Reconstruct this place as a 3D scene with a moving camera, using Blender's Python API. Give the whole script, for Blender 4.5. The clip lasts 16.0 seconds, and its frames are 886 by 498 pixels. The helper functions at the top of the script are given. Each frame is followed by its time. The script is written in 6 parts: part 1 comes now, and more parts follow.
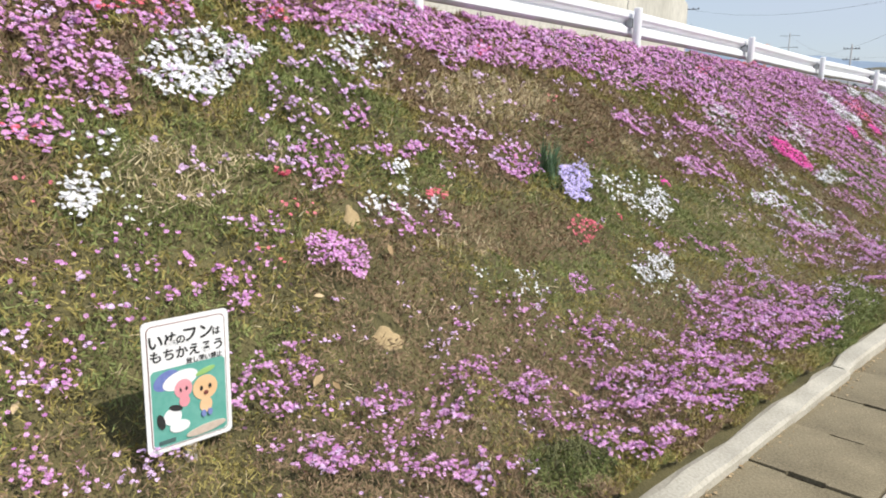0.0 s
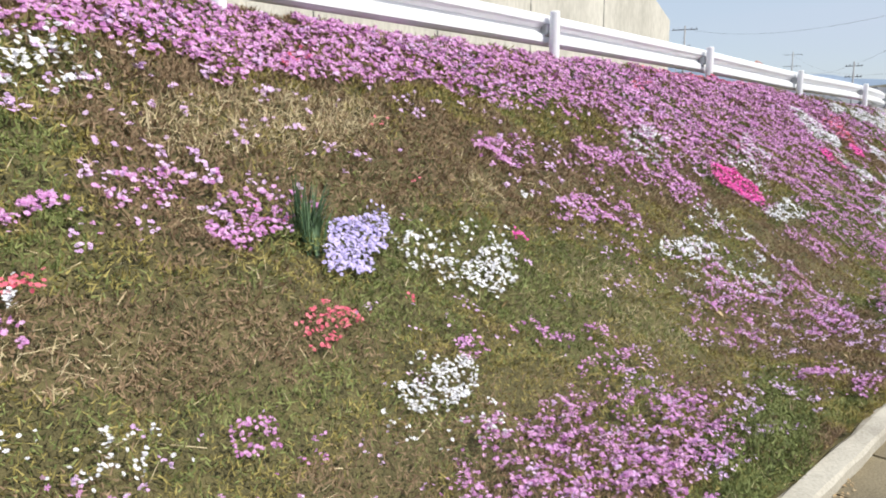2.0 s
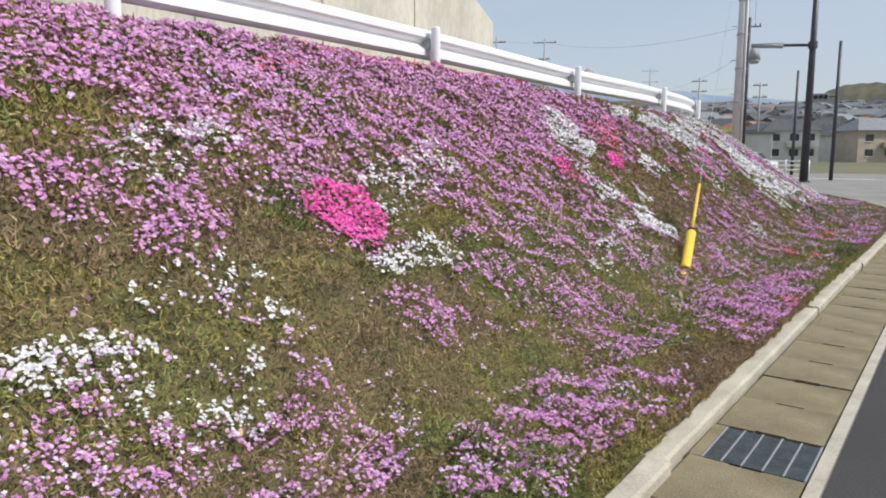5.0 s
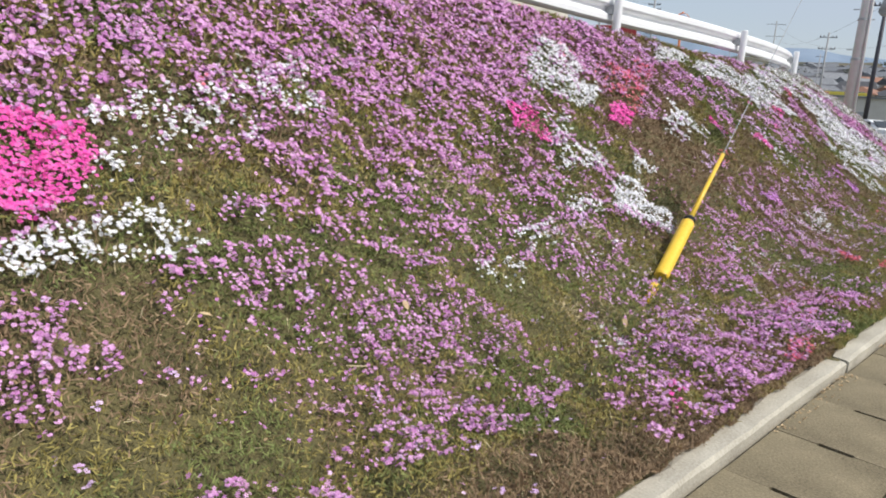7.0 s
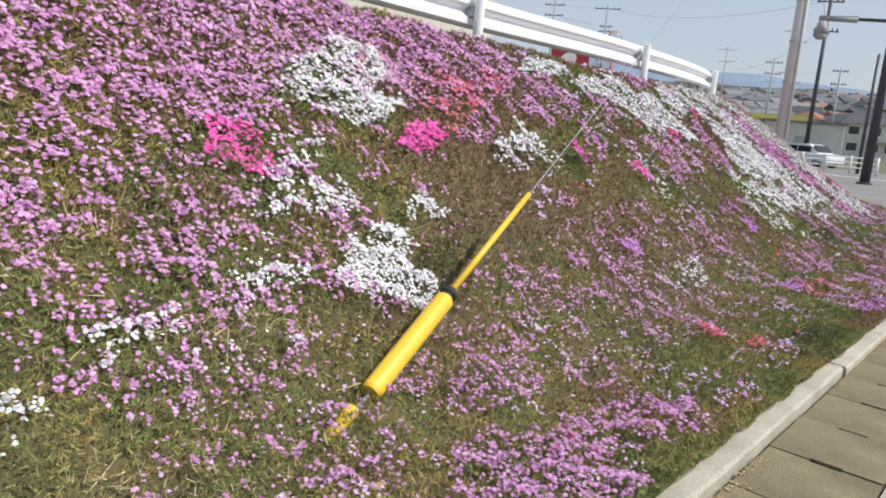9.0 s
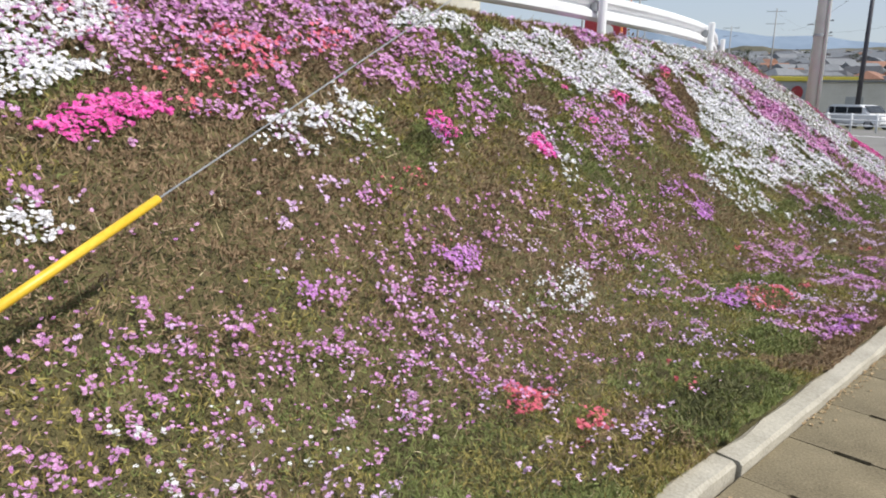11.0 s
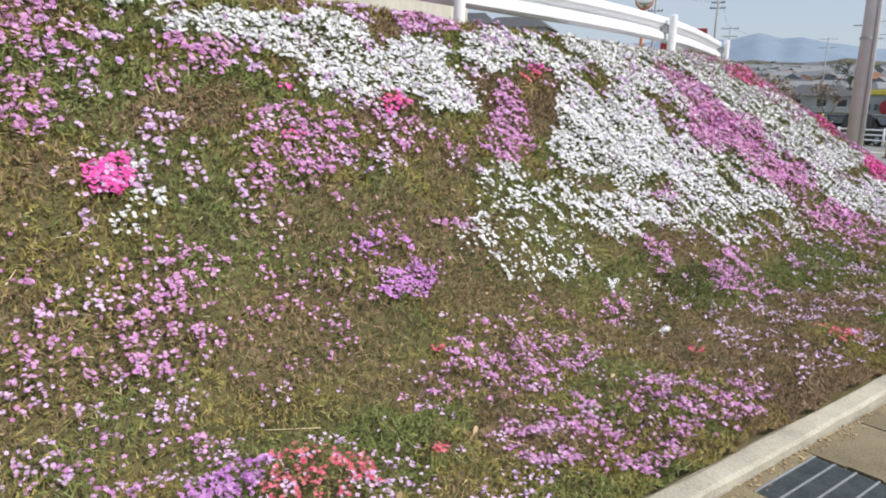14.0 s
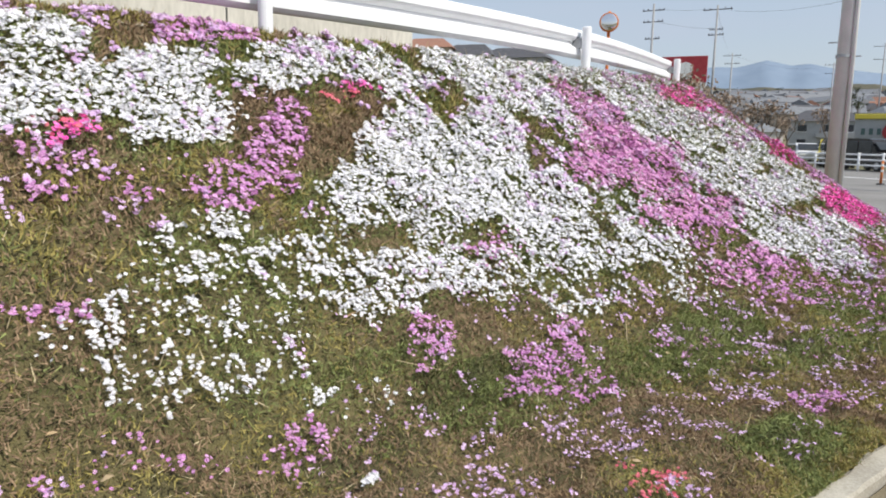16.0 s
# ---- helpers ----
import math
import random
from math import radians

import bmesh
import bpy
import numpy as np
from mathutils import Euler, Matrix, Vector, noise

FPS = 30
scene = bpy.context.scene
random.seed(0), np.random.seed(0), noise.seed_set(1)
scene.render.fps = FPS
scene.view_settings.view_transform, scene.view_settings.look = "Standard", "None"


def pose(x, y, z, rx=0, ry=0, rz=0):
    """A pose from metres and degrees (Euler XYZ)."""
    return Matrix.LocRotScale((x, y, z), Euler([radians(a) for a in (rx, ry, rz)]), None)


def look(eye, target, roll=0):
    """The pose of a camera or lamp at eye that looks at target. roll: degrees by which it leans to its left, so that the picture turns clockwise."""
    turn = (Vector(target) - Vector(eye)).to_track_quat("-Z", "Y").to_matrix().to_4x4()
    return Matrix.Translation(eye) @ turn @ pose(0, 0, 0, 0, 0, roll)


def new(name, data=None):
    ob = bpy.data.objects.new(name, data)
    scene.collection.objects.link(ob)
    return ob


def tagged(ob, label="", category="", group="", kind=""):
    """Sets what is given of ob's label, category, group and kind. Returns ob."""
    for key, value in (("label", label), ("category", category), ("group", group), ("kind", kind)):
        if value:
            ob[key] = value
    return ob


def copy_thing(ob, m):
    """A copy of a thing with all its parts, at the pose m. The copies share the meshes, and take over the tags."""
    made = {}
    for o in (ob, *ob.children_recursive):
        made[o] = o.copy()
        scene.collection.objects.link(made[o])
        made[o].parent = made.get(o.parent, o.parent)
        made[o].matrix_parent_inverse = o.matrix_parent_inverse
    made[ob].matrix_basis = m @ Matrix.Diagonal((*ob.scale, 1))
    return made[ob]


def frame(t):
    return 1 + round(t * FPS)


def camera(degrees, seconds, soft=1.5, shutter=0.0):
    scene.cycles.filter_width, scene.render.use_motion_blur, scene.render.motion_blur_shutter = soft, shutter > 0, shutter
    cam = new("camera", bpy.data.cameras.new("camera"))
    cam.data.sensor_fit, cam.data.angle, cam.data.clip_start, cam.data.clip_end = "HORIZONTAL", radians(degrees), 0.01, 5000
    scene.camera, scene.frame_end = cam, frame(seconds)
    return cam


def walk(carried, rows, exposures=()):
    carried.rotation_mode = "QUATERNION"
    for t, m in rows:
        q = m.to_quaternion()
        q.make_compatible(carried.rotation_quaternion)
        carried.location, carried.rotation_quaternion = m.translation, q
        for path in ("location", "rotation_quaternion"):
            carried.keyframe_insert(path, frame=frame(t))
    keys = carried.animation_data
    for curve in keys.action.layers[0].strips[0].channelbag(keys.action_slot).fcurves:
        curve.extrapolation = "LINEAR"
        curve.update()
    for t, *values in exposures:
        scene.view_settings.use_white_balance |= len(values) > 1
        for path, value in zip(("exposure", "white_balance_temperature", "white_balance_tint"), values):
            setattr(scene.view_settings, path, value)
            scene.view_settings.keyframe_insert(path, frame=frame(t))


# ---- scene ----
cam = camera(64.7, 16.0, soft=1.9)
PATH = [
    (0, (0.989, -2.012, 1.284), (-0.410, -0.629, 0.917), 1.0),
    (0.5, (0.926, -1.509, 1.295), (-0.523, -0.189, 0.899), 1.7),
    (1, (0.851, -0.930, 1.304), (-0.611, 0.369, 0.888), 0.2),
    (1.5, (0.784, -0.459, 1.326), (-0.701, 0.831, 0.965), 1.7),
    (2, (0.789, 0.185, 1.331), (-0.636, 1.555, 1.032), -0.0),
    (2.5, (0.762, 0.785, 1.341), (-0.620, 2.204, 1.066), 2.8),
    (3, (0.850, 1.411, 1.341), (-0.462, 2.895, 1.066), -0.1),
    (3.5, (0.864, 2.029, 1.333), (-0.406, 3.553, 1.079), 2.7),
    (4, (0.921, 2.675, 1.324), (-0.279, 4.266, 1.149), 0.6),
    (4.5, (0.909, 3.270, 1.305), (-0.358, 4.803, 1.091), 1.9),
    (5, (0.881, 3.903, 1.285), (-0.303, 5.492, 1.017), 0.1),
    (5.2, (0.867, 4.137, 1.286), (-0.351, 5.698, 1.000), 2.0),
    (7.3, (0.883, 6.567, 1.282), (-0.483, 7.963, 0.850), 3.5),
    (7.5, (0.877, 6.777, 1.303), (-0.489, 8.177, 0.884), 3.5),
    (8, (0.849, 7.333, 1.303), (-0.558, 8.699, 0.910), 4.8),
    (8.5, (0.784, 7.865, 1.349), (-0.549, 9.310, 0.982), 3.9),
    (9, (0.811, 8.434, 1.361), (-0.482, 9.914, 0.989), 4.6),
    (9.2, (0.778, 8.666, 1.376), (-0.495, 10.175, 1.054), 5.5),
    (11.3, (0.913, 11.105, 1.314), (-0.478, 12.474, 0.876), 0.9),
    (11.5, (0.938, 11.323, 1.371), (-0.419, 12.726, 0.936), 1.1),
    (12, (1.014, 11.928, 1.338), (-0.401, 13.271, 0.900), 2.0),
    (12.5, (1.066, 12.539, 1.331), (-0.289, 13.924, 0.833), 2.4),
    (13, (1.148, 13.127, 1.339), (-0.261, 14.450, 0.822), 2.6),
    (13.5, (1.171, 13.692, 1.336), (-0.302, 14.946, 0.826), 1.1),
    (14, (1.188, 14.277, 1.341), (-0.356, 15.485, 0.944), 1.9),
    (14.5, (1.156, 14.851, 1.339), (-0.368, 16.104, 1.014), 2.3),
    (15, (1.109, 15.399, 1.347), (-0.454, 16.581, 0.947), 1.8),
    (15.5, (1.039, 15.947, 1.357), (-0.536, 17.135, 1.029), 2.3),
    (16, (0.989, 16.461, 1.354), (-0.589, 17.649, 1.042), 1.0),
]
walk(cam, [(t, look(eye, target, roll)) for t, eye, target, roll in PATH],
     [(0, 0.13), (2.5, 0.15), (3.5, 0.07), (5, -0.06), (8, -0.07), (9.2, -0.04), (16, -0.03)])

# ---- light ----
world = bpy.data.worlds.new("sky")
scene.world = world
world.use_nodes = True
sky = world.node_tree.nodes.new("ShaderNodeTexSky")
sky.sky_type, sky.sun_disc = "NISHITA", False
SUN = Vector((0.78, 0.26, 0.92)).normalized()
sky.sun_elevation = math.asin(SUN.z)
sky.sun_rotation = math.atan2(SUN.x, SUN.y)
sky.air_density, sky.dust_density, sky.ozone_density = 1.2, 1.5, 1.5
back = world.node_tree.nodes["Background"]
back.inputs["Strength"].default_value = 0.15
# thin spring haze over the whole sky, with faint streaks of cloud
wn, wl = world.node_tree.nodes, world.node_tree.links
way_up = wn.new("ShaderNodeTexCoord")
flat = wn.new("ShaderNodeMapping")
flat.inputs["Scale"].default_value = (1.6, 1.6, 7.0)
wl.new(way_up.outputs["Generated"], flat.inputs["Vector"])
streak = wn.new("ShaderNodeTexNoise")
streak.inputs["Scale"].default_value, streak.inputs["Detail"].default_value = 2.2, 5
wl.new(flat.outputs[0], streak.inputs["Vector"])
thick = wn.new("ShaderNodeMapRange")
thick.inputs["From Min"].default_value, thick.inputs["From Max"].default_value = 0.45, 0.75
thick.inputs["To Min"].default_value, thick.inputs["To Max"].default_value = 0.62, 0.86
wl.new(streak.outputs[0], thick.inputs["Value"])
haze = wn.new("ShaderNodeMix")
haze.data_type = "RGBA"
for socket in haze.inputs:
    if socket.name == "A" and socket.type == "RGBA":
        wl.new(sky.outputs[0], socket)
    if socket.name == "B" and socket.type == "RGBA":
        socket.default_value = (3.65, 4.1, 4.95, 1)
wl.new(thick.outputs[0], haze.inputs[0])
wl.new([o for o in haze.outputs if o.type == "RGBA"][0], back.inputs["Color"])
lamp = bpy.data.lights.new("sun", "SUN")
lamp.energy, lamp.angle, lamp.color = 4.4, radians(0.53), (1.0, 0.95, 0.87)
sun = new("sun", lamp)
sun.matrix_world = look(SUN * 60, (0, 0, 0))
scene.view_settings.exposure = 0.0

# ---- materials ----


def pmat(name, c1, c2, scale=6.0, rough=0.8, bump=0.3, metal=0.0, fine=60.0, island=0.0, stretch=(1, 1, 1), dist=0.01):
    """Two colours mixed by coarse and fine noise, with relief; island: how far each loose piece differs."""
    m = bpy.data.materials.new(name)
    m.use_nodes = True
    n, k = m.node_tree.nodes, m.node_tree.links
    b = n["Principled BSDF"]
    b.inputs["Roughness"].default_value, b.inputs["Metallic"].default_value = rough, metal
    co = n.new("ShaderNodeTexCoord")
    mp = n.new("ShaderNodeMapping")
    mp.inputs["Scale"].default_value = stretch
    k.new(co.outputs["Object"], mp.inputs["Vector"])
    a, f = n.new("ShaderNodeTexNoise"), n.new("ShaderNodeTexNoise")
    a.inputs["Scale"].default_value, f.inputs["Scale"].default_value = scale, fine
    a.inputs["Detail"].default_value = 6
    for q in (a, f):
        k.new(mp.outputs[0], q.inputs["Vector"])
    mean = n.new("ShaderNodeMath")
    mean.operation = "MULTIPLY_ADD"
    mean.inputs[1].default_value = 0.45
    k.new(f.outputs[0], mean.inputs[0])
    half = n.new("ShaderNodeMath")
    half.operation = "MULTIPLY"
    half.inputs[1].default_value = 0.55
    k.new(a.outputs[0], half.inputs[0])
    k.new(half.outputs[0], mean.inputs[2])
    last = mean.outputs[0]
    if island:
        g = n.new("ShaderNodeNewGeometry")
        w = n.new("ShaderNodeMix")
        w.inputs[0].default_value = island
        k.new(last, w.inputs[2])
        k.new(g.outputs["Random Per Island"], w.inputs[3])
        last = w.outputs[0]
    ramp = n.new("ShaderNodeValToRGB")
    lo, hi = (0.32, 0.68) if not island else (0.1, 0.9)
    ramp.color_ramp.elements[0].position, ramp.color_ramp.elements[1].position = lo, hi
    ramp.color_ramp.elements[0].color, ramp.color_ramp.elements[1].color = (*c1, 1), (*c2, 1)
    k.new(last, ramp.inputs[0])
    k.new(ramp.outputs[0], b.inputs["Base Color"])
    if bump:
        bp = n.new("ShaderNodeBump")
        bp.inputs["Strength"].default_value, bp.inputs["Distance"].default_value = bump, dist
        k.new(mean.outputs[0], bp.inputs["Height"])
        k.new(bp.outputs[0], b.inputs["Normal"])
    return m


def petal_mat(name, c1, c2):
    m = pmat(name, c1, c2, 5, 0.75, 0, island=0.75)
    b = m.node_tree.nodes["Principled BSDF"]
    b.inputs["Specular IOR Level"].default_value = 0.2
    b.inputs["Subsurface Weight"].default_value = 0.0
    return m


SOIL = pmat("moss_mat", (0.055, 0.05, 0.02), (0.17, 0.145, 0.06), 5, 0.95, 1.0, fine=140, dist=0.02)
SAND = pmat("sandy_soil", (0.30, 0.215, 0.11), (0.46, 0.35, 0.19), 7, 0.95, 0.8, fine=90, dist=0.01)
PINK = petal_mat("petal_pink", (0.48, 0.175, 0.44), (0.76, 0.44, 0.70))
LILAC = petal_mat("petal_lilac", (0.56, 0.34, 0.60), (0.78, 0.58, 0.80))
WHITE = petal_mat("petal_white", (0.68, 0.67, 0.71), (0.84, 0.84, 0.85))
MAGENTA = petal_mat("petal_magenta", (0.76, 0.06, 0.38), (0.88, 0.20, 0.54))
VIOLET = petal_mat("petal_violet", (0.48, 0.17, 0.54), (0.68, 0.34, 0.70))
ORCHID = petal_mat("petal_orchid", (0.54, 0.20, 0.47), (0.76, 0.42, 0.64))
LAVENDER = petal_mat("petal_lavender", (0.52, 0.45, 0.80), (0.66, 0.58, 0.88))
RED = petal_mat("petal_red", (0.66, 0.09, 0.16), (0.78, 0.24, 0.29))
LEAF_OLIVE = pmat("leaf_olive", (0.19, 0.16, 0.04), (0.42, 0.35, 0.115), 4, 0.85, 0, island=0.5)
LEAF_GREEN = pmat("leaf_green", (0.095, 0.125, 0.035), (0.28, 0.31, 0.10), 4, 0.8, 0, island=0.5)
LEAF_BROWN = pmat("leaf_brown", (0.15, 0.10, 0.056), (0.38, 0.265, 0.16), 4, 0.9, 0, island=0.5)
STRAW = pmat("straw", (0.42, 0.34, 0.18), (0.66, 0.56, 0.36), 4, 0.85, 0, island=0.7)
CONCRETE = pmat("kerb_concrete", (0.29, 0.265, 0.215), (0.53, 0.495, 0.41), 4, 0.9, 0.5, fine=90)
LID = pmat("lid_concrete", (0.09, 0.072, 0.04), (0.30, 0.25, 0.155), 2.9, 0.92, 0.5, fine=110)
ASPHALT = pmat("asphalt", (0.028, 0.028, 0.03), (0.058, 0.057, 0.055), 1.2, 0.95, 0.9, fine=160)
LOT = pmat("pale_asphalt", (0.17, 0.165, 0.155), (0.27, 0.26, 0.245), 0.6, 0.92, 0.5, fine=120)
LAND = pmat("far_land", (0.08, 0.09, 0.045), (0.19, 0.17, 0.10), 0.02, 0.95, 0, fine=0.3)
WALLMAT = pmat("weathered_concrete", (0.42, 0.40, 0.34), (0.66, 0.63, 0.55), 0.9, 0.9, 0.3, fine=14, stretch=(1, 1, 0.25))
GALV = pmat("white_painted_steel", (0.74, 0.75, 0.77), (0.84, 0.85, 0.86), 2.5, 0.45, 0.05)
STEEL = pmat("galvanised_steel", (0.30, 0.31, 0.32), (0.48, 0.49, 0.50), 5, 0.45, 0.1, metal=0.6)
GRATE = pmat("grate_steel", (0.05, 0.065, 0.07), (0.13, 0.15, 0.15), 12, 0.6, 0.2, metal=0.3)
YELLOW = pmat("yellow_plastic", (0.72, 0.44, 0.02), (0.85, 0.58, 0.06), 5, 0.4, 0.1)
BLACK = pmat("black_rubber", (0.015, 0.015, 0.015), (0.04, 0.04, 0.04), 20, 0.6, 0.1)
POLEMAT = pmat("pole_concrete", (0.58, 0.58, 0.57), (0.72, 0.72, 0.70), 3, 0.85, 0.2)
DARKPOLE = pmat("dark_painted_steel", (0.035, 0.035, 0.05), (0.08, 0.075, 0.09), 5, 0.5, 0.1)

CUSHION = pmat("leaf_dark", (0.06, 0.065, 0.025), (0.17, 0.17, 0.065), 5, 0.85, 0, island=0.7)
TUFT = pmat("leaf_tuft", (0.05, 0.10, 0.05), (0.12, 0.20, 0.09), 8, 0.6, 0, island=0.7)
DEAD = pmat("dead_leaf", (0.32, 0.21, 0.10), (0.55, 0.42, 0.25), 20, 0.85, 0, island=0.7)
JOINT = pmat("joint_dark", (0.05, 0.05, 0.045), (0.10, 0.10, 0.09), 5, 0.9, 0)
SIGNWHITE = pmat("sign_white", (0.76, 0.76, 0.75), (0.84, 0.84, 0.83), 12, 0.4, 0)
SIGNTEAL = pmat("sign_teal", (0.10, 0.34, 0.28), (0.16, 0.42, 0.35), 12, 0.4, 0)
SIGNBROWN = pmat("sign_brown", (0.16, 0.05, 0.04), (0.22, 0.08, 0.06), 12, 0.4, 0)
SIGNPINK = pmat("sign_pink", (0.70, 0.28, 0.32), (0.76, 0.34, 0.38), 12, 0.4, 0)
SIGNORANGE = pmat("sign_peach", (0.74, 0.46, 0.24), (0.80, 0.52, 0.30), 12, 0.4, 0)
SIGNGREEN = pmat("sign_green", (0.25, 0.45, 0.12), (0.32, 0.52, 0.18), 12, 0.4, 0)
SIGNBLUE = pmat("sign_blue", (0.12, 0.16, 0.42), (0.2, 0.25, 0.5), 12, 0.4, 0)
SIGNTAN = pmat("sign_tan", (0.50, 0.40, 0.32), (0.60, 0.50, 0.42), 30, 0.5, 0)
SIGNDARK = pmat("sign_dark", (0.05, 0.10, 0.10), (0.09, 0.15, 0.14), 12, 0.4, 0)
SIGNRED = pmat("sign_red", (0.30, 0.02, 0.03), (0.40, 0.04, 0.05), 2, 0.45, 0)
STAKE = pmat("stake_wood", (0.32, 0.28, 0.22), (0.50, 0.45, 0.37), 9, 0.85, 0.3, stretch=(8, 8, 1))
YELLOWED = pmat("faded_yellow", (0.50, 0.42, 0.20), (0.60, 0.52, 0.28), 6, 0.7, 0.1)
ORANGE = pmat("orange_paint", (0.55, 0.14, 0.03), (0.68, 0.22, 0.05), 6, 0.5, 0)
MIRROR = pmat("mirror_glass", (0.8, 0.8, 0.8), (0.85, 0.85, 0.85), 3, 0.04, 0, metal=1.0)
POLEGREY = pmat("grey_paint", (0.26, 0.27, 0.28), (0.38, 0.38, 0.39), 4, 0.6, 0.1)
PLASTER = pmat("plaster_pale", (0.52, 0.50, 0.46), (0.66, 0.64, 0.60), 0.8, 0.9, 0.1, fine=9)
PLASTER_TAN = pmat("plaster_tan", (0.38, 0.32, 0.25), (0.50, 0.44, 0.36), 0.8, 0.9, 0.1, fine=9)
PLASTER_GREY = pmat("plaster_grey", (0.30, 0.31, 0.32), (0.42, 0.43, 0.44), 0.8, 0.9, 0.1, fine=9)
ROOF_DARK = pmat("roof_dark", (0.05, 0.05, 0.055), (0.11, 0.11, 0.12), 1.5, 0.7, 0.3, fine=12)
ROOF_GREY = pmat("roof_grey", (0.14, 0.15, 0.16), (0.24, 0.25, 0.27), 1.5, 0.7, 0.3, fine=12)
ROOF_RED = pmat("roof_red", (0.24, 0.115, 0.075), (0.34, 0.18, 0.12), 1.5, 0.75, 0.3, fine=12)
PANE = pmat("dark_glass", (0.02, 0.025, 0.03), (0.05, 0.055, 0.06), 2, 0.12, 0)
HILL = pmat("wooded_hill", (0.045, 0.05, 0.03), (0.13, 0.115, 0.075), 0.03, 0.95, 0, fine=0.16)
# the blue of the air before the far range is painted into its base colour
HAZED_HILL = pmat("hazed_mountain", (0.17, 0.23, 0.31), (0.22, 0.285, 0.37), 0.004, 0.95, 0, fine=0.02)
BARK = pmat("bark", (0.10, 0.08, 0.06), (0.20, 0.16, 0.13), 8, 0.9, 0.3)
TWIG = pmat("twig", (0.20, 0.14, 0.10), (0.34, 0.25, 0.18), 6, 0.9, 0, island=0.6)
TREELEAF = pmat("evergreen_leaf", (0.025, 0.04, 0.02), (0.08, 0.10, 0.045), 3, 0.8, 0, island=0.7)
CARWHITE = pmat("car_white", (0.74, 0.75, 0.76), (0.80, 0.80, 0.81), 2, 0.25, 0)
CARYELLOW = pmat("yellow_paint", (0.60, 0.50, 0.05), (0.70, 0.58, 0.10), 2, 0.35, 0)
CARBLACK = pmat("car_black", (0.012, 0.012, 0.014), (0.03, 0.03, 0.032), 2, 0.2, 0)

# ---- shape helpers ----


def mesh_of(name, verts, faces, material, smooth=False):
    me = bpy.data.meshes.new(name)
    me.from_pydata([tuple(v) for v in verts], [], faces)
    me.materials.append(material)
    if smooth:
        me.polygons.foreach_set("use_smooth", [True] * len(me.polygons))
    me.update()
    return me


def thing(name, label, category, at=(0, 0, 0), turn=0, group="", kind=""):
    ob = new(name)
    ob.empty_display_size = 0.1
    ob.matrix_world = pose(*at, 0, 0, turn)
    return tagged(ob, label, category, group, kind)


def part(name, bm, material, parent, label="", smooth=False):
    me = bpy.data.meshes.new(name)
    bmesh.ops.recalc_face_normals(bm, faces=bm.faces)
    bm.to_mesh(me)
    bm.free()
    me.materials.append(material)
    if smooth:
        me.polygons.foreach_set("use_smooth", [True] * len(me.polygons))
    ob = new(name, me)
    ob.parent = parent
    if label:
        ob["label"] = label
    return ob


def solo(name, bm, material, label, category, kind="", group="", smooth=False):
    ob = part(name, bm, material, None, smooth=smooth)
    return tagged(ob, label, category, group, kind)


def add_box(bm, lo, hi, bevel=0.0, m=None):
    lo, hi = Vector(lo), Vector(hi)
    made = bmesh.ops.create_cube(bm, size=1.0, matrix=Matrix.Translation((lo + hi) / 2) @ Matrix.Diagonal((*(hi - lo), 1)))
    vs = made["verts"]
    if bevel:
        es = list({e for v in vs for e in v.link_edges})
        out = bmesh.ops.bevel(bm, geom=es, offset=bevel, segments=2, affect="EDGES", profile=0.5)
        vs = list({v for f in out["faces"] for v in f.verts} | {v for v in vs if v.is_valid})
    if m is not None:
        bmesh.ops.transform(bm, matrix=m, verts=[v for v in vs if v.is_valid])
    return bm


def box(lo, hi, bevel=0.0):
    return add_box(bmesh.new(), lo, hi, bevel)


def add_rod(bm, a, b, r1, r2=None, seg=10):
    a, b = Vector(a), Vector(b)
    q = (b - a).to_track_quat("Z", "Y").to_matrix().to_4x4()
    bmesh.ops.create_cone(bm, cap_ends=True, segments=seg, radius1=r1, radius2=r1 if r2 is None else r2, depth=(b - a).length,
                          matrix=Matrix.Translation((a + b) / 2) @ q)
    return bm


def rod(a, b, r1, r2=None, seg=10):
    return add_rod(bmesh.new(), a, b, r1, r2, seg)


def sweep(profile, path, material, name, closed=True):
    """A profile (right, up) carried along a level path; right is to the right of the way of travel."""
    path = [Vector(p) for p in path]
    vs, fs, n = [], [], len(profile)
    for i, p in enumerate(path):
        d = (path[min(i + 1, len(path) - 1)] - path[max(i - 1, 0)])
        d.z = 0
        d.normalize()
        r = Vector((d.y, -d.x, 0))
        vs += [p + r * a + Vector((0, 0, b)) for a, b in profile]
    for i in range(len(path) - 1):
        for j in range(n if closed else n - 1):
            a, b = i * n + j, i * n + (j + 1) % n
            fs.append((a, b, b + n, a + n))
    if closed:
        fs += [tuple(range(n - 1, -1, -1)), tuple(range(len(vs) - n, len(vs)))]
    return mesh_of(name, vs, fs, material)


# ---- the lie of the land: an edge line along the road, and a bank beside it ----


def lattice(ix, iy, seed):
    h = np.sin(ix * 127.1 + iy * 311.7 + seed * 74.7) * 43758.5453
    return h - np.floor(h)


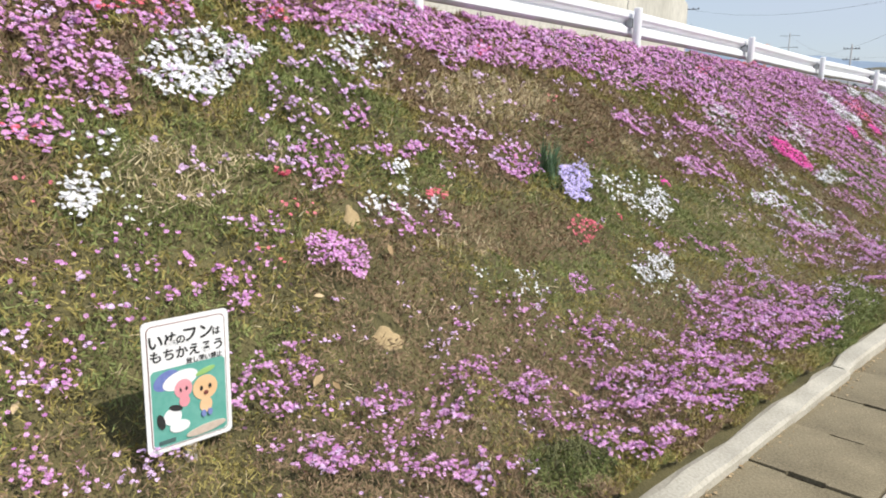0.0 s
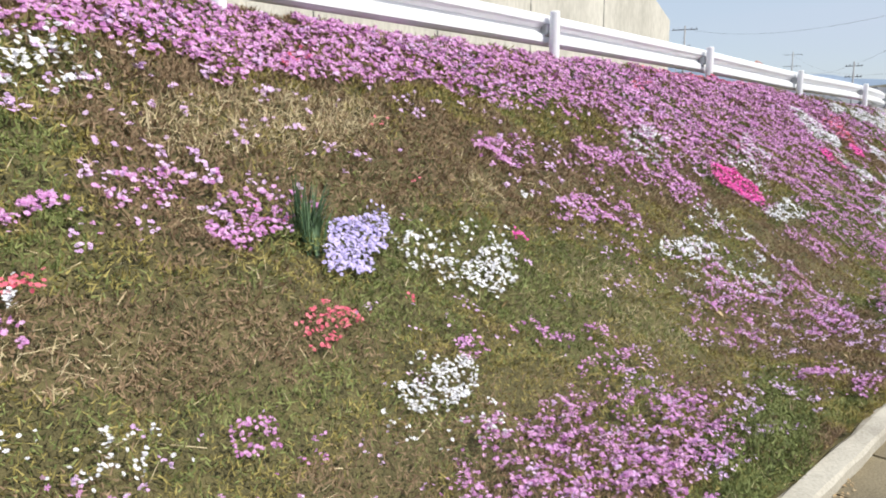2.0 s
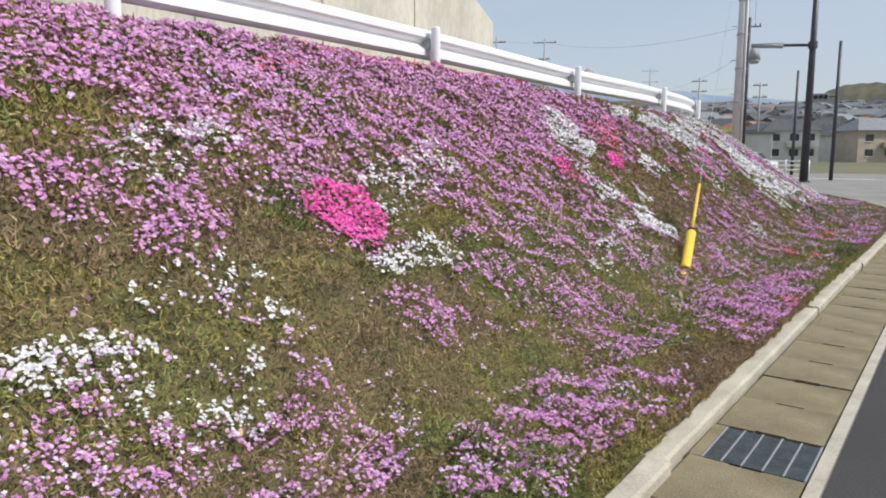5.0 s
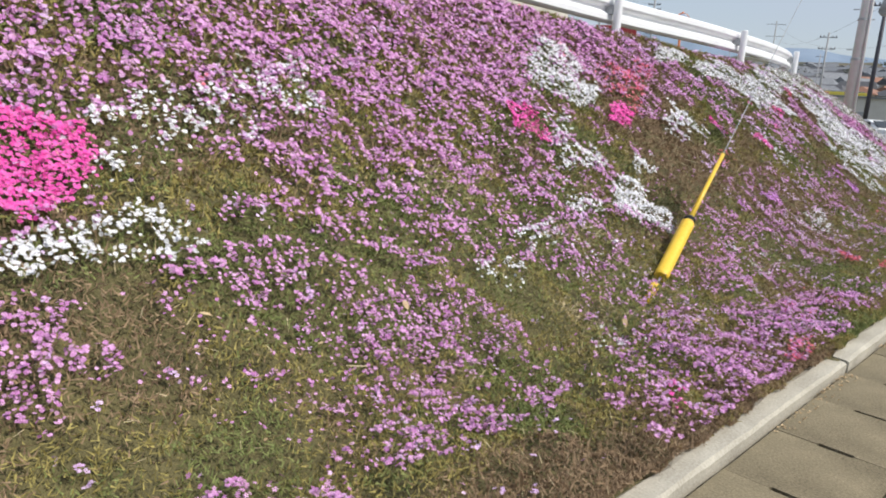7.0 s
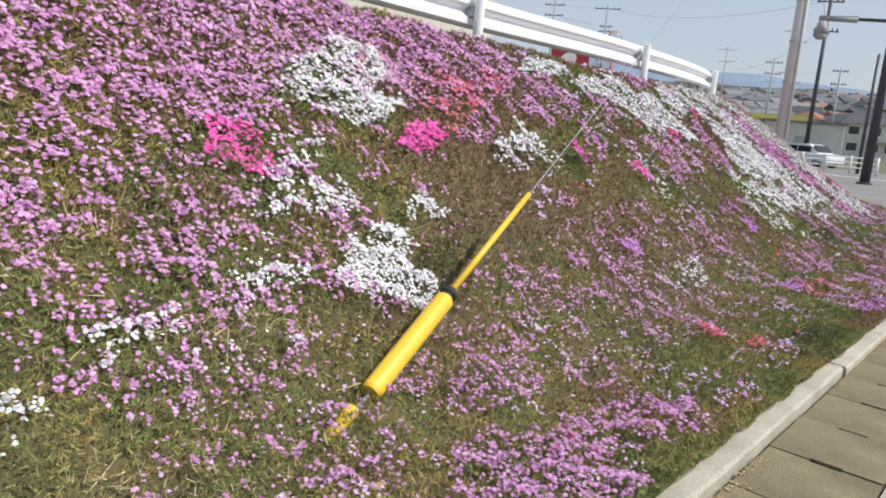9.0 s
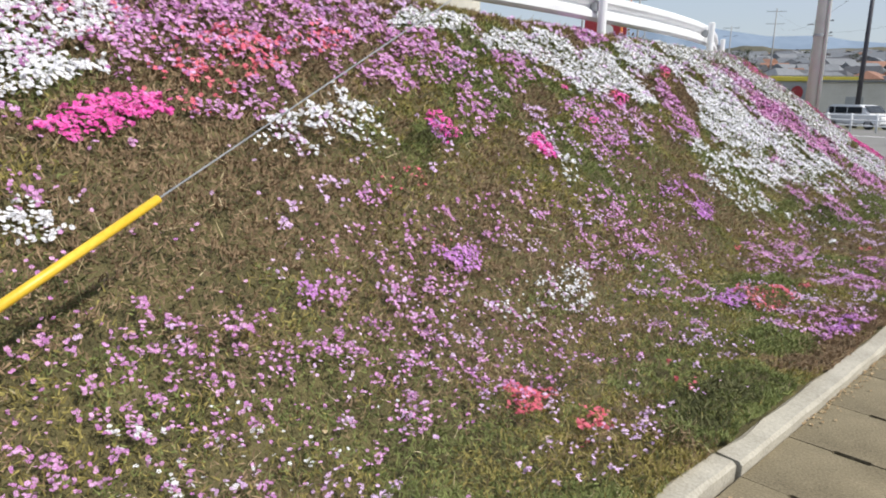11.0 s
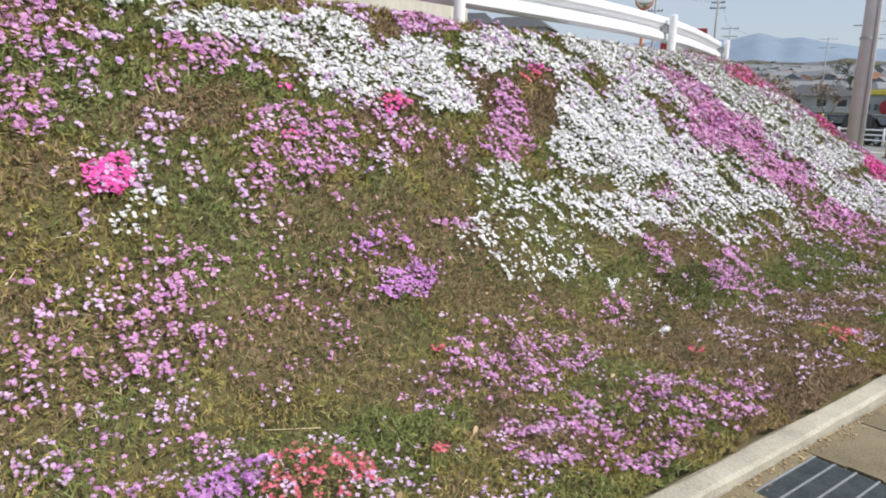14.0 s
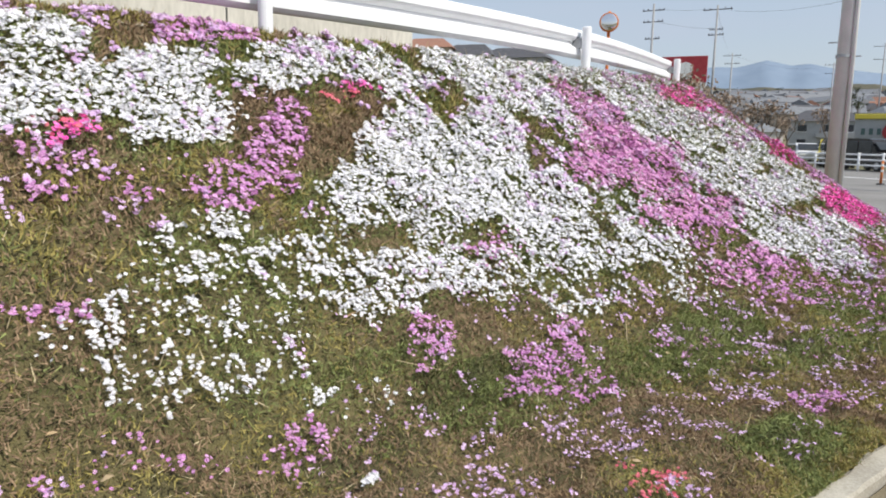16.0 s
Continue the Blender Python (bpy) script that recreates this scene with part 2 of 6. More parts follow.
def vnoise(x, y, scale, seed=0):
    """Smooth value noise, 0 to 1."""
    x, y = np.asarray(x, float) * scale, np.asarray(y, float) * scale
    ix, iy = np.floor(x), np.floor(y)
    fx, fy = x - ix, y - iy
    fx, fy = fx * fx * (3 - 2 * fx), fy * fy * (3 - 2 * fy)
    a, b = lattice(ix, iy, seed), lattice(ix + 1, iy, seed)
    c, d = lattice(ix, iy + 1, seed), lattice(ix + 1, iy + 1, seed)
    return (a * (1 - fx) + b * fx) * (1 - fy) + (c * (1 - fx) + d * fx) * fy


EDGE = np.array([(0, -16), (0, -8), (0, 2), (0, 12), (0, 18.5), (-0.12, 20.8), (-0.7, 23.6), (-1.8, 26.4), (-3.3, 29.2), (-5.3, 31.9), (-7.9, 34.2),
                 (-11.2, 35.9), (-16, 36.9), (-30, 37.4)], float)
for _ in range(3):
    q1, q2 = EDGE[:-1] * 0.75 + EDGE[1:] * 0.25, EDGE[:-1] * 0.25 + EDGE[1:] * 0.75
    EDGE = np.vstack([EDGE[:1], np.stack([q1, q2], 1).reshape(-1, 2), EDGE[-1:]])
ARC = np.concatenate([[0], np.cumsum(np.hypot(*np.diff(EDGE, axis=0).T))]) - 16.0
WAY = np.gradient(EDGE, ARC, axis=0)
WAY /= np.hypot(*WAY.T)[:, None]


def edge_at(s):
    """Place and leftward normal of the road's edge at arc length s (equal to y on the straight)."""
    x, y = np.interp(s, ARC, EDGE[:, 0]), np.interp(s, ARC, EDGE[:, 1])
    u, v = np.interp(s, ARC, WAY[:, 0]), np.interp(s, ARC, WAY[:, 1])
    return x, y, -v, u


def bank_height(s, d):
    u = d - np.interp(s, [-14, -0.9, 0, 2, 3, 7, 10.2, 12, 14, 16.5, 18, 20, 23, 26, 28.5, 40], [0.95, 0.93, 0.74, 0.78, 0.82, 0.88, 0.85, 0.89, 1.03, 1.17, 1.17, 1.26, 1.2, 0.75, 0.36, 0.36])
    z = np.maximum(-0.015 + 0.345 * (u + np.sqrt(u * u + 0.08)), 0.034 + 0.02 * np.clip(d, 0, 1))
    top = np.interp(s, [6, 14.7, 18.7, 23, 27.4, 32, 38], [2.27, 2.19, 2.12, 2.12, 2.2, 2.1, 1.9])
    w = top - z
    z = top - 0.5 * (w + np.sqrt(w * w + 0.01))
    fade = np.clip((d - 0.2) / 0.5, 0, 1) * np.clip((4.6 - d) / 0.5, 0.2, 1)
    lump = 0.05 * (vnoise(s, d, 1.1, 3) - 0.5) + 0.06 * (vnoise(s, d, 2.6, 5) - 0.5) + 0.06 * (vnoise(s, d, 6.0, 9) - 0.5)
    return z + lump * fade


def bank_point(s, d, lift=0.0):
    x, y, nx, ny = edge_at(s)
    return np.stack([x + nx * d, y + ny * d, bank_height(s, d) + lift], -1)


# ---- large structure ----
def sheet(name, outline, z, material, label, category, depth=0.0):
    bm = bmesh.new()
    f = bm.faces.new([bm.verts.new((x, y, z)) for x, y in outline])
    if f.normal.z < 0:
        f.normal_flip()
    if depth:
        made = bmesh.ops.extrude_face_region(bm, geom=[f])
        bmesh.ops.translate(bm, vec=(0, 0, -depth), verts=[v for v in made["geom"] if isinstance(v, bmesh.types.BMVert)])
    return solo(name, bm, material, label, category, "structure")


sheet("ground", [(-4000, -3000), (4000, -3000), (4000, 6000), (-4000, 6000)], -0.05, LAND, "dry grass and bare land reaching to the hills", "ground")
edge_line = [tuple(p) for p in EDGE]
sheet("road", [(0.53, -16), (14, -16), (14, 60), (-40, 60), (-40, 38.2)] + [(x + 0.53 * w[1], y - 0.53 * w[0]) for (x, y), w in list(zip(EDGE, WAY))[::-1] if y < 37.3 and x > -25 and y > -15.9],
      0.0, LOT, "pale worn asphalt road and forecourt beside the bank", "road", 0.04)
sheet("road_lane", [(0.54, -16), (14, -16), (14, 20), (0.54, 20)], 0.004, ASPHALT, "dark new asphalt lane along the gutter", "road")
ss = np.concatenate([np.arange(-14, 34, 0.09), np.arange(34, 52, 0.4)])
dd = np.concatenate([[0.05], np.arange(0.09, 4.8, 0.09), [5.0, 5.4]])
S, D = np.meshgrid(ss, dd, indexing="ij")
P = bank_point(S, D).reshape(-1, 3)
nd = len(dd)
faces = [(i * nd + j, (i + 1) * nd + j, (i + 1) * nd + j + 1, i * nd + j + 1) for i in range(len(ss) - 1) for j in range(nd - 1)]
bank = tagged(new("ground_bank", mesh_of("ground_bank", P, faces, SOIL, True)), "steep earth bank planted with moss phlox", "bank", kind="structure")
top = bank_point(ss[::6], np.full(len(ss[::6]), 5.3))
sheet("road_upper", [tuple(p[:2]) for p in top] + [(-60, 40), (-60, -14)], 2.05, LOT, "asphalt road on top of the bank", "road")

# ---- guardrail along the top ----
POSTS = [(-4.15, -5.3), (-4.15, -1.3), (-4.16, 2.68), (-4.17, 6.68), (-4.28, 10.675), (-4.38, 14.67), (-4.37, 18.73), (-4.97, 23.06), (-6.72, 27.37)]
pts = [Vector((x, y, 0)) for x, y in POSTS]


def spline(points, n):
    out = []
    for i in range(len(points) - 1):
        p0, p1, p2, p3 = points[max(i - 1, 0)], points[i], points[i + 1], points[min(i + 2, len(points) - 1)]
        for k in range(n):
            t = k / n
            out.append(0.5 * ((2 * p1) + (p2 - p0) * t + (2 * p0 - 5 * p1 + 4 * p2 - p3) * t * t + (3 * p1 - p0 - 3 * p2 + p3) * t ** 3))
    return out + [points[-1]]


def beam_z(y):
    return float(np.interp(y, [2, 10.7, 14.7, 18.7, 23, 27.4], [2.79, 2.77, 2.715, 2.69, 2.71, 2.81]))


guardrail = thing("guardrail", "white painted steel guardrail with a two-wave beam on round posts", "guardrail", (0, 0, 0))
line = [Vector((p.x, p.y, beam_z(p.y) - 0.19)) for p in spline(pts, 8)]
wave = [(-0.15, -0.175), (-0.125, -0.165), (-0.095, -0.135), (-0.095, -0.075), (-0.115, -0.05), (-0.165, -0.02), (-0.165, 0.02), (-0.115, 0.05), (-0.095, 0.075),
        (-0.095, 0.135), (-0.125, 0.165), (-0.15, 0.175)]
wave = wave + [(a - 0.006, b) for a, b in wave[::-1]]
beam = new("beam", sweep(wave, line, GALV, "beam"))
beam.parent = guardrail
for i, p in enumerate(pts):
    zt, zb = beam_z(p.y), 1.7
    bm = rod((p.x, p.y, zb), (p.x, p.y, zt - 0.012), 0.057, seg=20)
    add_rod(bm, (p.x, p.y, zt - 0.012), (p.x, p.y, zt), 0.057, 0.045, 20)
    post = part("post", bm, GALV, guardrail, smooth=False)
    d = (pts[min(i + 1, len(pts) - 1)] - pts[max(i - 1, 0)]).normalized()
    turn = math.degrees(math.atan2(d.y, d.x)) - 90
    bm = box((-0.16, -0.05, -0.06), (-0.05, 0.05, 0.06), 0.012)
    add_rod(bm, (-0.17, -0.03, 0.0), (-0.04, -0.03, 0.0), 0.012)
    br = part("bracket", bm, STEEL, guardrail, "grey steel bracket between post and beam")
    br.matrix_world = pose(p.x, p.y, zt - 0.19, 0, 0, turn)

# ---- concrete wall beyond the upper road ----
WX, WEND = -13.6, 26.4
bm = bmesh.new()
prof = [(-14, 1.9), (WEND, 1.9), (WEND, 6.1), (WEND - 1.8, 7.1), (-14, 8.2)]
f = bm.faces.new([bm.verts.new((WX, y, z)) for y, z in prof])
made = bmesh.ops.extrude_face_region(bm, geom=[f])
bmesh.ops.translate(bm, vec=(-0.5, 0, 0), verts=[v for v in made["geom"] if isinstance(v, bmesh.types.BMVert)])
wall = solo("wall_upper", bm, WALLMAT, "weathered beige concrete retaining wall with dark upright joints", "wall", "structure")

# ---- kerb and gutter ----
kerb = thing("kerb", "pale weathered concrete kerb along the foot of the bank", "kerb", kind="structure")
gutter = thing("gutter", "concrete gutter with slotted lids", "gutter", kind="structure")

# ---- vegetation ----
WHITE_1 = [(-1.04, 2.19, 0.08, -0.01, -0.04, -0.11, 0.85), (-0.91, 2.4, 0.14, 0, -0.06, -0.15, 0.35), (-0.9, 2.22, 0.06, -0.01, -0.02, -0.05, 0.4), (-0.88, 2.03, 0.09, -0.02, -0.02, -0.04, 0.5), (-0.84, 2.11, 0.05, -0.01, -0.02, -0.06, 0.65), (-0.82, 2.65, 0.11, -0.01, -0.04, -0.09, 0.35), (-0.2, 2.93, 0.25, -0.02, -0.1, -0.2, 0.7), (-0.16, 2.85, 0.11, -0.03, -0.04, -0.13, 0.9), (0.11, 3.11, 0.3, 0.02, -0.04, -0.13, 0.7), (0.52, 1.86, 0.19, -0.01, -0.05, -0.09, 0.5), (0.68, 2.08, 0.08, -0.01, -0.05, -0.08, 0.6), (0.76, 1.03, 0.07, -0.03, -0.05, -0.08, 0.18), (0.8, 1.23, 0.13, -0.03, -0.03, -0.03, 0.35)]
WHITE_2 = [(0.8, 1.29, 0.16, -0.04, -0.03, -0.05, 0.25), (0.81, 1.28, 0.22, -0.06, -0.07, -0.06, 0.35), (1.08, 3.17, 0.28, 0.04, -0.18, -0.24, 0.4), (1.27, 3.16, 0.25, 0.03, -0.12, -0.2, 0.4), (1.96, 1.03, 0.25, -0.06, -0.13, -0.09, 0.3), (2.08, 1.2, 0.18, -0.03, -0.1, -0.07, 0.75), (2.1, 1.26, 0.09, -0.03, -0.02, -0.06, 0.7), (2.75, 1.8, 0.28, -0.05, -0.07, -0.12, 0.5), (2.76, 1.81, 0.38, -0.03, -0.2, -0.15, 0.4), (2.87, 1.69, 0.21, -0.02, -0.14, -0.1, 0.8), (2.9, 1.64, 0.16, -0.03, -0.05, -0.08, 0.75), (3.8, 2.18, 0.07, 0.03, -0.04, -0.07, 0.36), (4.46, 1.29, 0.21, -0.05, -0.1, -0.07, 0.35)]
WHITE_3 = [(4.91, 1.57, 0.37, -0.04, -0.18, -0.08, 0.5), (4.95, 1.6, 0.24, -0.04, -0.1, -0.07, 0.7), (4.99, 1.32, 0.55, -0.03, -0.43, -0.18, 0.25), (5.07, 1.57, 0.17, -0.04, -0.04, -0.08, 0.55), (5.44, 1.27, 0.14, -0.03, -0.22, -0.12, 0.35), (5.45, 1.22, 0.1, -0.05, -0.05, -0.07, 0.35), (5.65, 1.37, 0.06, -0.02, -0.09, -0.11, 0.35), (5.71, 1.74, 0.05, -0.01, -0.03, -0.03, 0.36), (5.78, 1.8, 0.31, -0.06, -0.14, -0.1, 0.25), (5.82, 3.18, 0.08, 0.01, -0.05, -0.05, 0.22), (5.84, 1.79, 0.05, -0.0, -0.04, -0.05, 0.8), (5.97, 1.59, 0.07, -0.01, -0.06, -0.06, 0.7), (6.04, 2.61, 0.21, 0.01, -0.12, -0.19, 0.5)]
WHITE_4 = [(6.23, 2.73, 0.35, 0.0, -0.2, -0.15, 0.5), (7.16, 1.72, 0.35, -0.04, -0.19, -0.09, 0.6), (7.28, 1.72, 0.14, -0.02, -0.09, -0.07, 0.8), (7.56, 2.3, 0.31, -0.02, -0.31, -0.26, 0.5), (8.09, 2.34, 0.09, 0.01, -0.02, -0.08, 0.45), (8.26, 2.77, 0.14, -0.02, -0.07, -0.15, 0.35), (8.33, 2.64, 0.19, 0.02, -0.04, -0.12, 0.4), (8.5, 2.58, 0.23, 0.05, -0.11, -0.2, 0.4), (8.53, 2.5, 0.15, 0.0, -0.02, -0.07, 0.6), (8.99, 1.27, 0.14, -0.03, -0.03, -0.05, 0.4), (9.0, 1.34, 0.16, -0.04, -0.06, -0.06, 0.35), (9.08, 2.17, 0.02, 0, -0.02, -0.02, 0.1), (9.25, 0.78, 0.16, -0.06, -0.11, -0.1, 0.25)]
WHITE_5 = [(9.26, 1.56, 0.12, -0.03, -0.02, -0.06, 0.25), (9.49, 1.52, 0.19, -0.03, -0.08, -0.1, 0.5), (9.88, 1.35, 0.23, -0.04, -0.04, -0.05, 0.35), (10.17, 1.65, 0.18, -0.02, -0.05, -0.05, 0.7), (10.18, 1.7, 0.17, -0.01, -0.06, -0.09, 0.4), (10.47, 2.03, 0.17, 0.0, -0.1, -0.15, 0.6), (10.67, 2.04, 0.27, -0.01, -0.15, -0.14, 0.65), (10.74, 2.36, 0.18, -0.02, -0.16, -0.14, 0.5), (10.83, 1.69, 0.2, -0.01, -0.22, -0.19, 0.92), (10.85, 1.49, 0.05, -0.09, -0.16, -0.06, 0.9), (11.41, 1.96, 0.16, -0.01, -0.08, -0.08, 0.6), (11.51, 1.18, 0.08, -0.02, -0.01, -0.03, 0.4), (11.7, 3.12, 0.5, 0.08, -0.36, -0.36, 0.8)]
WHITE_6 = [(11.73, 2.81, 0.31, 0.03, -0.16, -0.15, 0.92), (11.79, 0.98, 0.42, -0.07, -0.21, -0.1, 0.25), (11.79, 1.14, 0.09, -0.03, -0.03, -0.06, 0.15), (13.34, 2.61, 0.43, 0.05, -0.33, -0.21, 0.6), (13.43, 2.68, 0.18, 0.01, -0.08, -0.18, 0.6), (13.44, 2.45, 0.16, 0.01, -0.04, -0.07, 0.65), (13.6, 1.29, 0.51, -0.04, -0.26, -0.11, 0.3), (13.97, 1.27, 0.09, -0.02, -0.06, -0.07, 0.7), (14.08, 1.37, 0.08, -0.05, -0.1, -0.08, 0.6), (15.14, 2.2, 0.08, -0.01, -0.11, -0.12, 0.5), (15.19, 2.36, 0.05, -0.0, -0.05, -0.16, 0.5), (15.32, 3.87, 0.61, 0.13, -0.1, -0.14, 0.95), (16.36, 3.78, 0.56, 0.09, -0.17, -0.19, 0.95)]
WHITE_7 = [(16.67, 3.73, 0.41, 0.05, -0.12, -0.23, 0.95), (16.97, 3.26, 0.46, 0.03, -0.12, -0.21, 0.92), (17.13, 3.81, 0.28, 0.04, -0.05, -0.29, 0.92), (17.2, 3.42, 0.62, 0.04, -0.28, -0.25, 0.95), (17.34, 1.64, 0.34, -0.04, -0.18, -0.1, 0.42), (17.48, 2.21, 0.25, -0.02, -0.19, -0.21, 0.53), (17.54, 1.98, 0.46, -0.04, -0.46, -0.26, 0.53), (17.59, 1.78, 0.24, -0.03, -0.17, -0.16, 0.42), (17.62, 3.49, 0.44, 0.04, -0.21, -0.31, 0.95), (17.64, 1.69, 0.18, -0.04, -0.05, -0.11, 0.32), (17.71, 1.06, 0.02, -0.01, -0.02, -0.02, 0.9), (17.79, 3.25, 0.21, -0.13, -0.29, -0.31, 0.88), (17.91, 1.43, 0.25, -0.06, -0.08, -0.08, 0.25)]
WHITE_8 = [(17.94, 2.04, 0.31, -0.04, -0.09, -0.15, 0.48), (18.49, 2.01, 0.56, -0.02, -0.25, -0.19, 0.64), (18.53, 2.46, 0.3, -0.01, -0.13, -0.21, 0.58), (18.95, 3.88, 0.51, 0.08, -0.31, -0.31, 0.92), (19.21, 2.0, 0.39, -0.03, -0.16, -0.17, 0.58), (19.23, 2.89, 0.52, 0.03, -0.52, -0.37, 0.95), (19.55, 3.17, 0.4, 0.02, -0.26, -0.27, 0.95), (19.59, 2.5, 0.77, -0.01, -0.47, -0.28, 0.85), (19.85, 1.77, 0.41, -0.05, -0.18, -0.13, 0.48), (19.93, 3.84, 0.28, -0.2, -0.43, -0.21, 0.8), (20.29, 2.5, 0.54, -0.03, -0.37, -0.26, 0.85), (20.29, 3.08, 0.62, -0.0, -0.41, -0.32, 0.95), (20.53, 2.13, 0.93, -0.07, -0.48, -0.19, 0.74)]
WHITE_9 = [(21.07, 2.0, 0.67, -0.09, -0.33, -0.17, 0.58), (21.43, 1.62, 0.57, -0.08, -0.43, -0.14, 0.43), (21.61, 4.2, 0.58, -0.24, -0.93, -0.41, 0.92), (22.57, 3.88, 0.25, -0.4, -1.24, -0.36, 0.9), (23.77, 1.64, 0.68, -0.16, -0.71, -0.07, 0.9), (24.05, 2.14, 0.98, -0.18, -0.91, -0.11, 0.92), (24.15, 1.37, 0.33, -0.45, -0.57, 0.02, 0.88), (24.31, 2.97, 1.12, -0.15, -0.9, -0.15, 0.95), (24.87, 2.48, 0.97, -0.17, -0.69, -0.12, 0.92), (25.26, 1.97, 1.03, -0.22, -0.72, -0.08, 0.9), (25.32, 3.18, 1.19, -0.13, -1.09, -0.23, 0.85), (25.54, 1.37, 1.07, -0.28, -0.77, -0.03, 0.9)]
LAVENDER_1 = [(2.19, 1.92, 0.09, -0.07, -0.23, -0.16, 0.95)]
RED_1 = [(-1.22, 2.29, 0.1, -0.01, -0.04, -0.11, 0.4), (-1.15, 2.53, 0.08, -0.01, -0.02, -0.07, 0.4), (-0.42, 1.69, 0.07, -0.03, -0.02, -0.05, 0.28), (-0.24, 3.5, 0.26, 0.0, -0.05, -0.1, 0.56), (-0.14, 1.91, 0.09, -0.03, -0.02, -0.06, 0.32), (-0.1, 2.12, 0.03, -0.01, -0.0, -0.0, 0.72), (0.75, 1.89, 0.05, -0.01, -0.01, -0.03, 0.8), (0.82, 1.88, 0.04, -0.0, -0.02, -0.04, 0.72), (0.82, 3.54, 0.19, 0.04, -0.06, -0.09, 0.48), (1.79, 1.56, 0.16, -0.03, -0.08, -0.07, 0.48), (1.94, 2.16, 0.25, 0, -0.11, -0.14, 0.15), (2.25, 1.59, 0.04, -0.02, -0.03, -0.03, 0.7), (2.84, 3.48, 0.1, 0.02, -0.02, -0.06, 0.4)]
RED_2 = [(2.97, 2.35, 0.05, 0.0, -0.02, -0.04, 0.56), (3.04, 3.59, 0.15, 0.01, -0.13, -0.14, 0.4), (3.15, 2.86, 0.1, 0.01, -0.03, -0.05, 0.32), (7.89, 3.75, 0.37, 0.06, -0.11, -0.13, 0.48), (7.97, 2.57, 0.03, 0, -0.02, -0.04, 0.7), (8.49, 3.57, 0.14, 0.01, -0.08, -0.08, 0.64), (9.85, 0.15, 0.05, -0.03, -0.05, -0.02, 0.64), (10.1, 0.2, 0.08, -0.05, -0.16, -0.06, 0.5), (11.12, 0.49, 0.24, -0.12, -0.5, -0.17, 0.1), (12.59, 2.78, 0.05, 0.01, -0.02, -0.04, 0.5), (12.84, 0.73, 0.05, -0.04, -0.09, -0.08, 0.7), (12.88, 3.06, -0.01, -0.23, -0.5, -0.22, 0.5), (12.91, 0.44, 0.07, -0.03, -0.12, -0.09, 0.45)]
RED_3 = [(12.99, 0.76, 0.05, -0.03, -0.03, -0.05, 0.64), (12.99, 3.22, 0.12, 0.03, -0.04, -0.12, 0.48), (13.37, 1.73, 0.2, -0.03, -0.05, -0.06, 0.15), (13.42, 2.05, 0.14, -0.01, -0.02, -0.04, 0.2), (13.42, 2.16, 0.24, 0.01, -0.09, -0.12, 0.2), (13.61, 0.42, 0.04, -0.03, -0.02, -0.02, 0.4), (13.72, 0.54, 0.02, -0.04, -0.05, -0.03, 0.5), (13.74, 3.37, 0.29, 0.06, -0.07, -0.15, 0.48), (15.28, 0.66, 0.15, -0.1, -0.12, -0.07, 0.6), (15.29, 0.83, 0.1, -0.07, -0.03, -0.06, 0.48), (15.73, 0.64, 0.03, -0.02, -0.03, -0.04, 0.64), (16.12, 2.7, 0.08, 0.0, -0.03, -0.06, 0.4), (16.24, 1.33, 0.03, -0.01, -0.01, -0.01, 0.7)]
RED_4 = [(16.56, 3.14, 0.14, 0.03, -0.02, -0.06, 0.4), (16.93, 3.15, 0.15, 0, -0.04, -0.11, 0.2), (17.05, 3.08, 0.16, 0.01, -0.01, -0.07, 0.4), (17.14, 3.05, 0.11, 0.0, -0.05, -0.07, 0.64), (17.55, 0.76, 0.01, -0.03, -0.04, -0.04, 0.4), (18.55, 0.4, 0.1, -0.07, -0.15, -0.06, 0.48), (18.55, 0.5, 0.09, -0.07, -0.04, -0.03, 0.4), (19.05, 3.51, 0.22, 0.06, -0.06, -0.05, 0.7)]
PINK_1 = [(-1.49, 1.32, 0.07, -0.04, -0.02, -0.07, 0.55), (-1.48, 1.15, 0.11, -0.04, -0.02, -0.05, 0.5), (-1.42, 1.44, 0.11, -0.02, -0.03, -0.1, 0.5), (-1.21, 1.66, 0.18, -0.04, -0.04, -0.11, 0.4), (-1.0, 2.81, 0.19, -0.05, -0.11, -0.35, 0.5), (-0.96, 1.76, 0.57, -0.12, -0.06, -0.14, 0.3), (-0.9, 1.92, 0.18, -0.04, -0.04, -0.09, 0.3), (-0.76, 3.11, 0.26, -0.01, -0.07, -0.19, 0.7), (-0.72, 0.8, 0.2, -0.13, -0.06, -0.08, 0.6), (-0.72, 1.14, 0.22, -0.1, -0.06, -0.1, 0.5), (-0.71, 2.85, 0.18, 0.03, -0.11, -0.29, 0.6), (-0.59, 1.65, 0.11, -0.04, -0.08, -0.13, 0.45), (-0.53, 1.26, 0.16, -0.07, -0.03, -0.1, 0.6)]
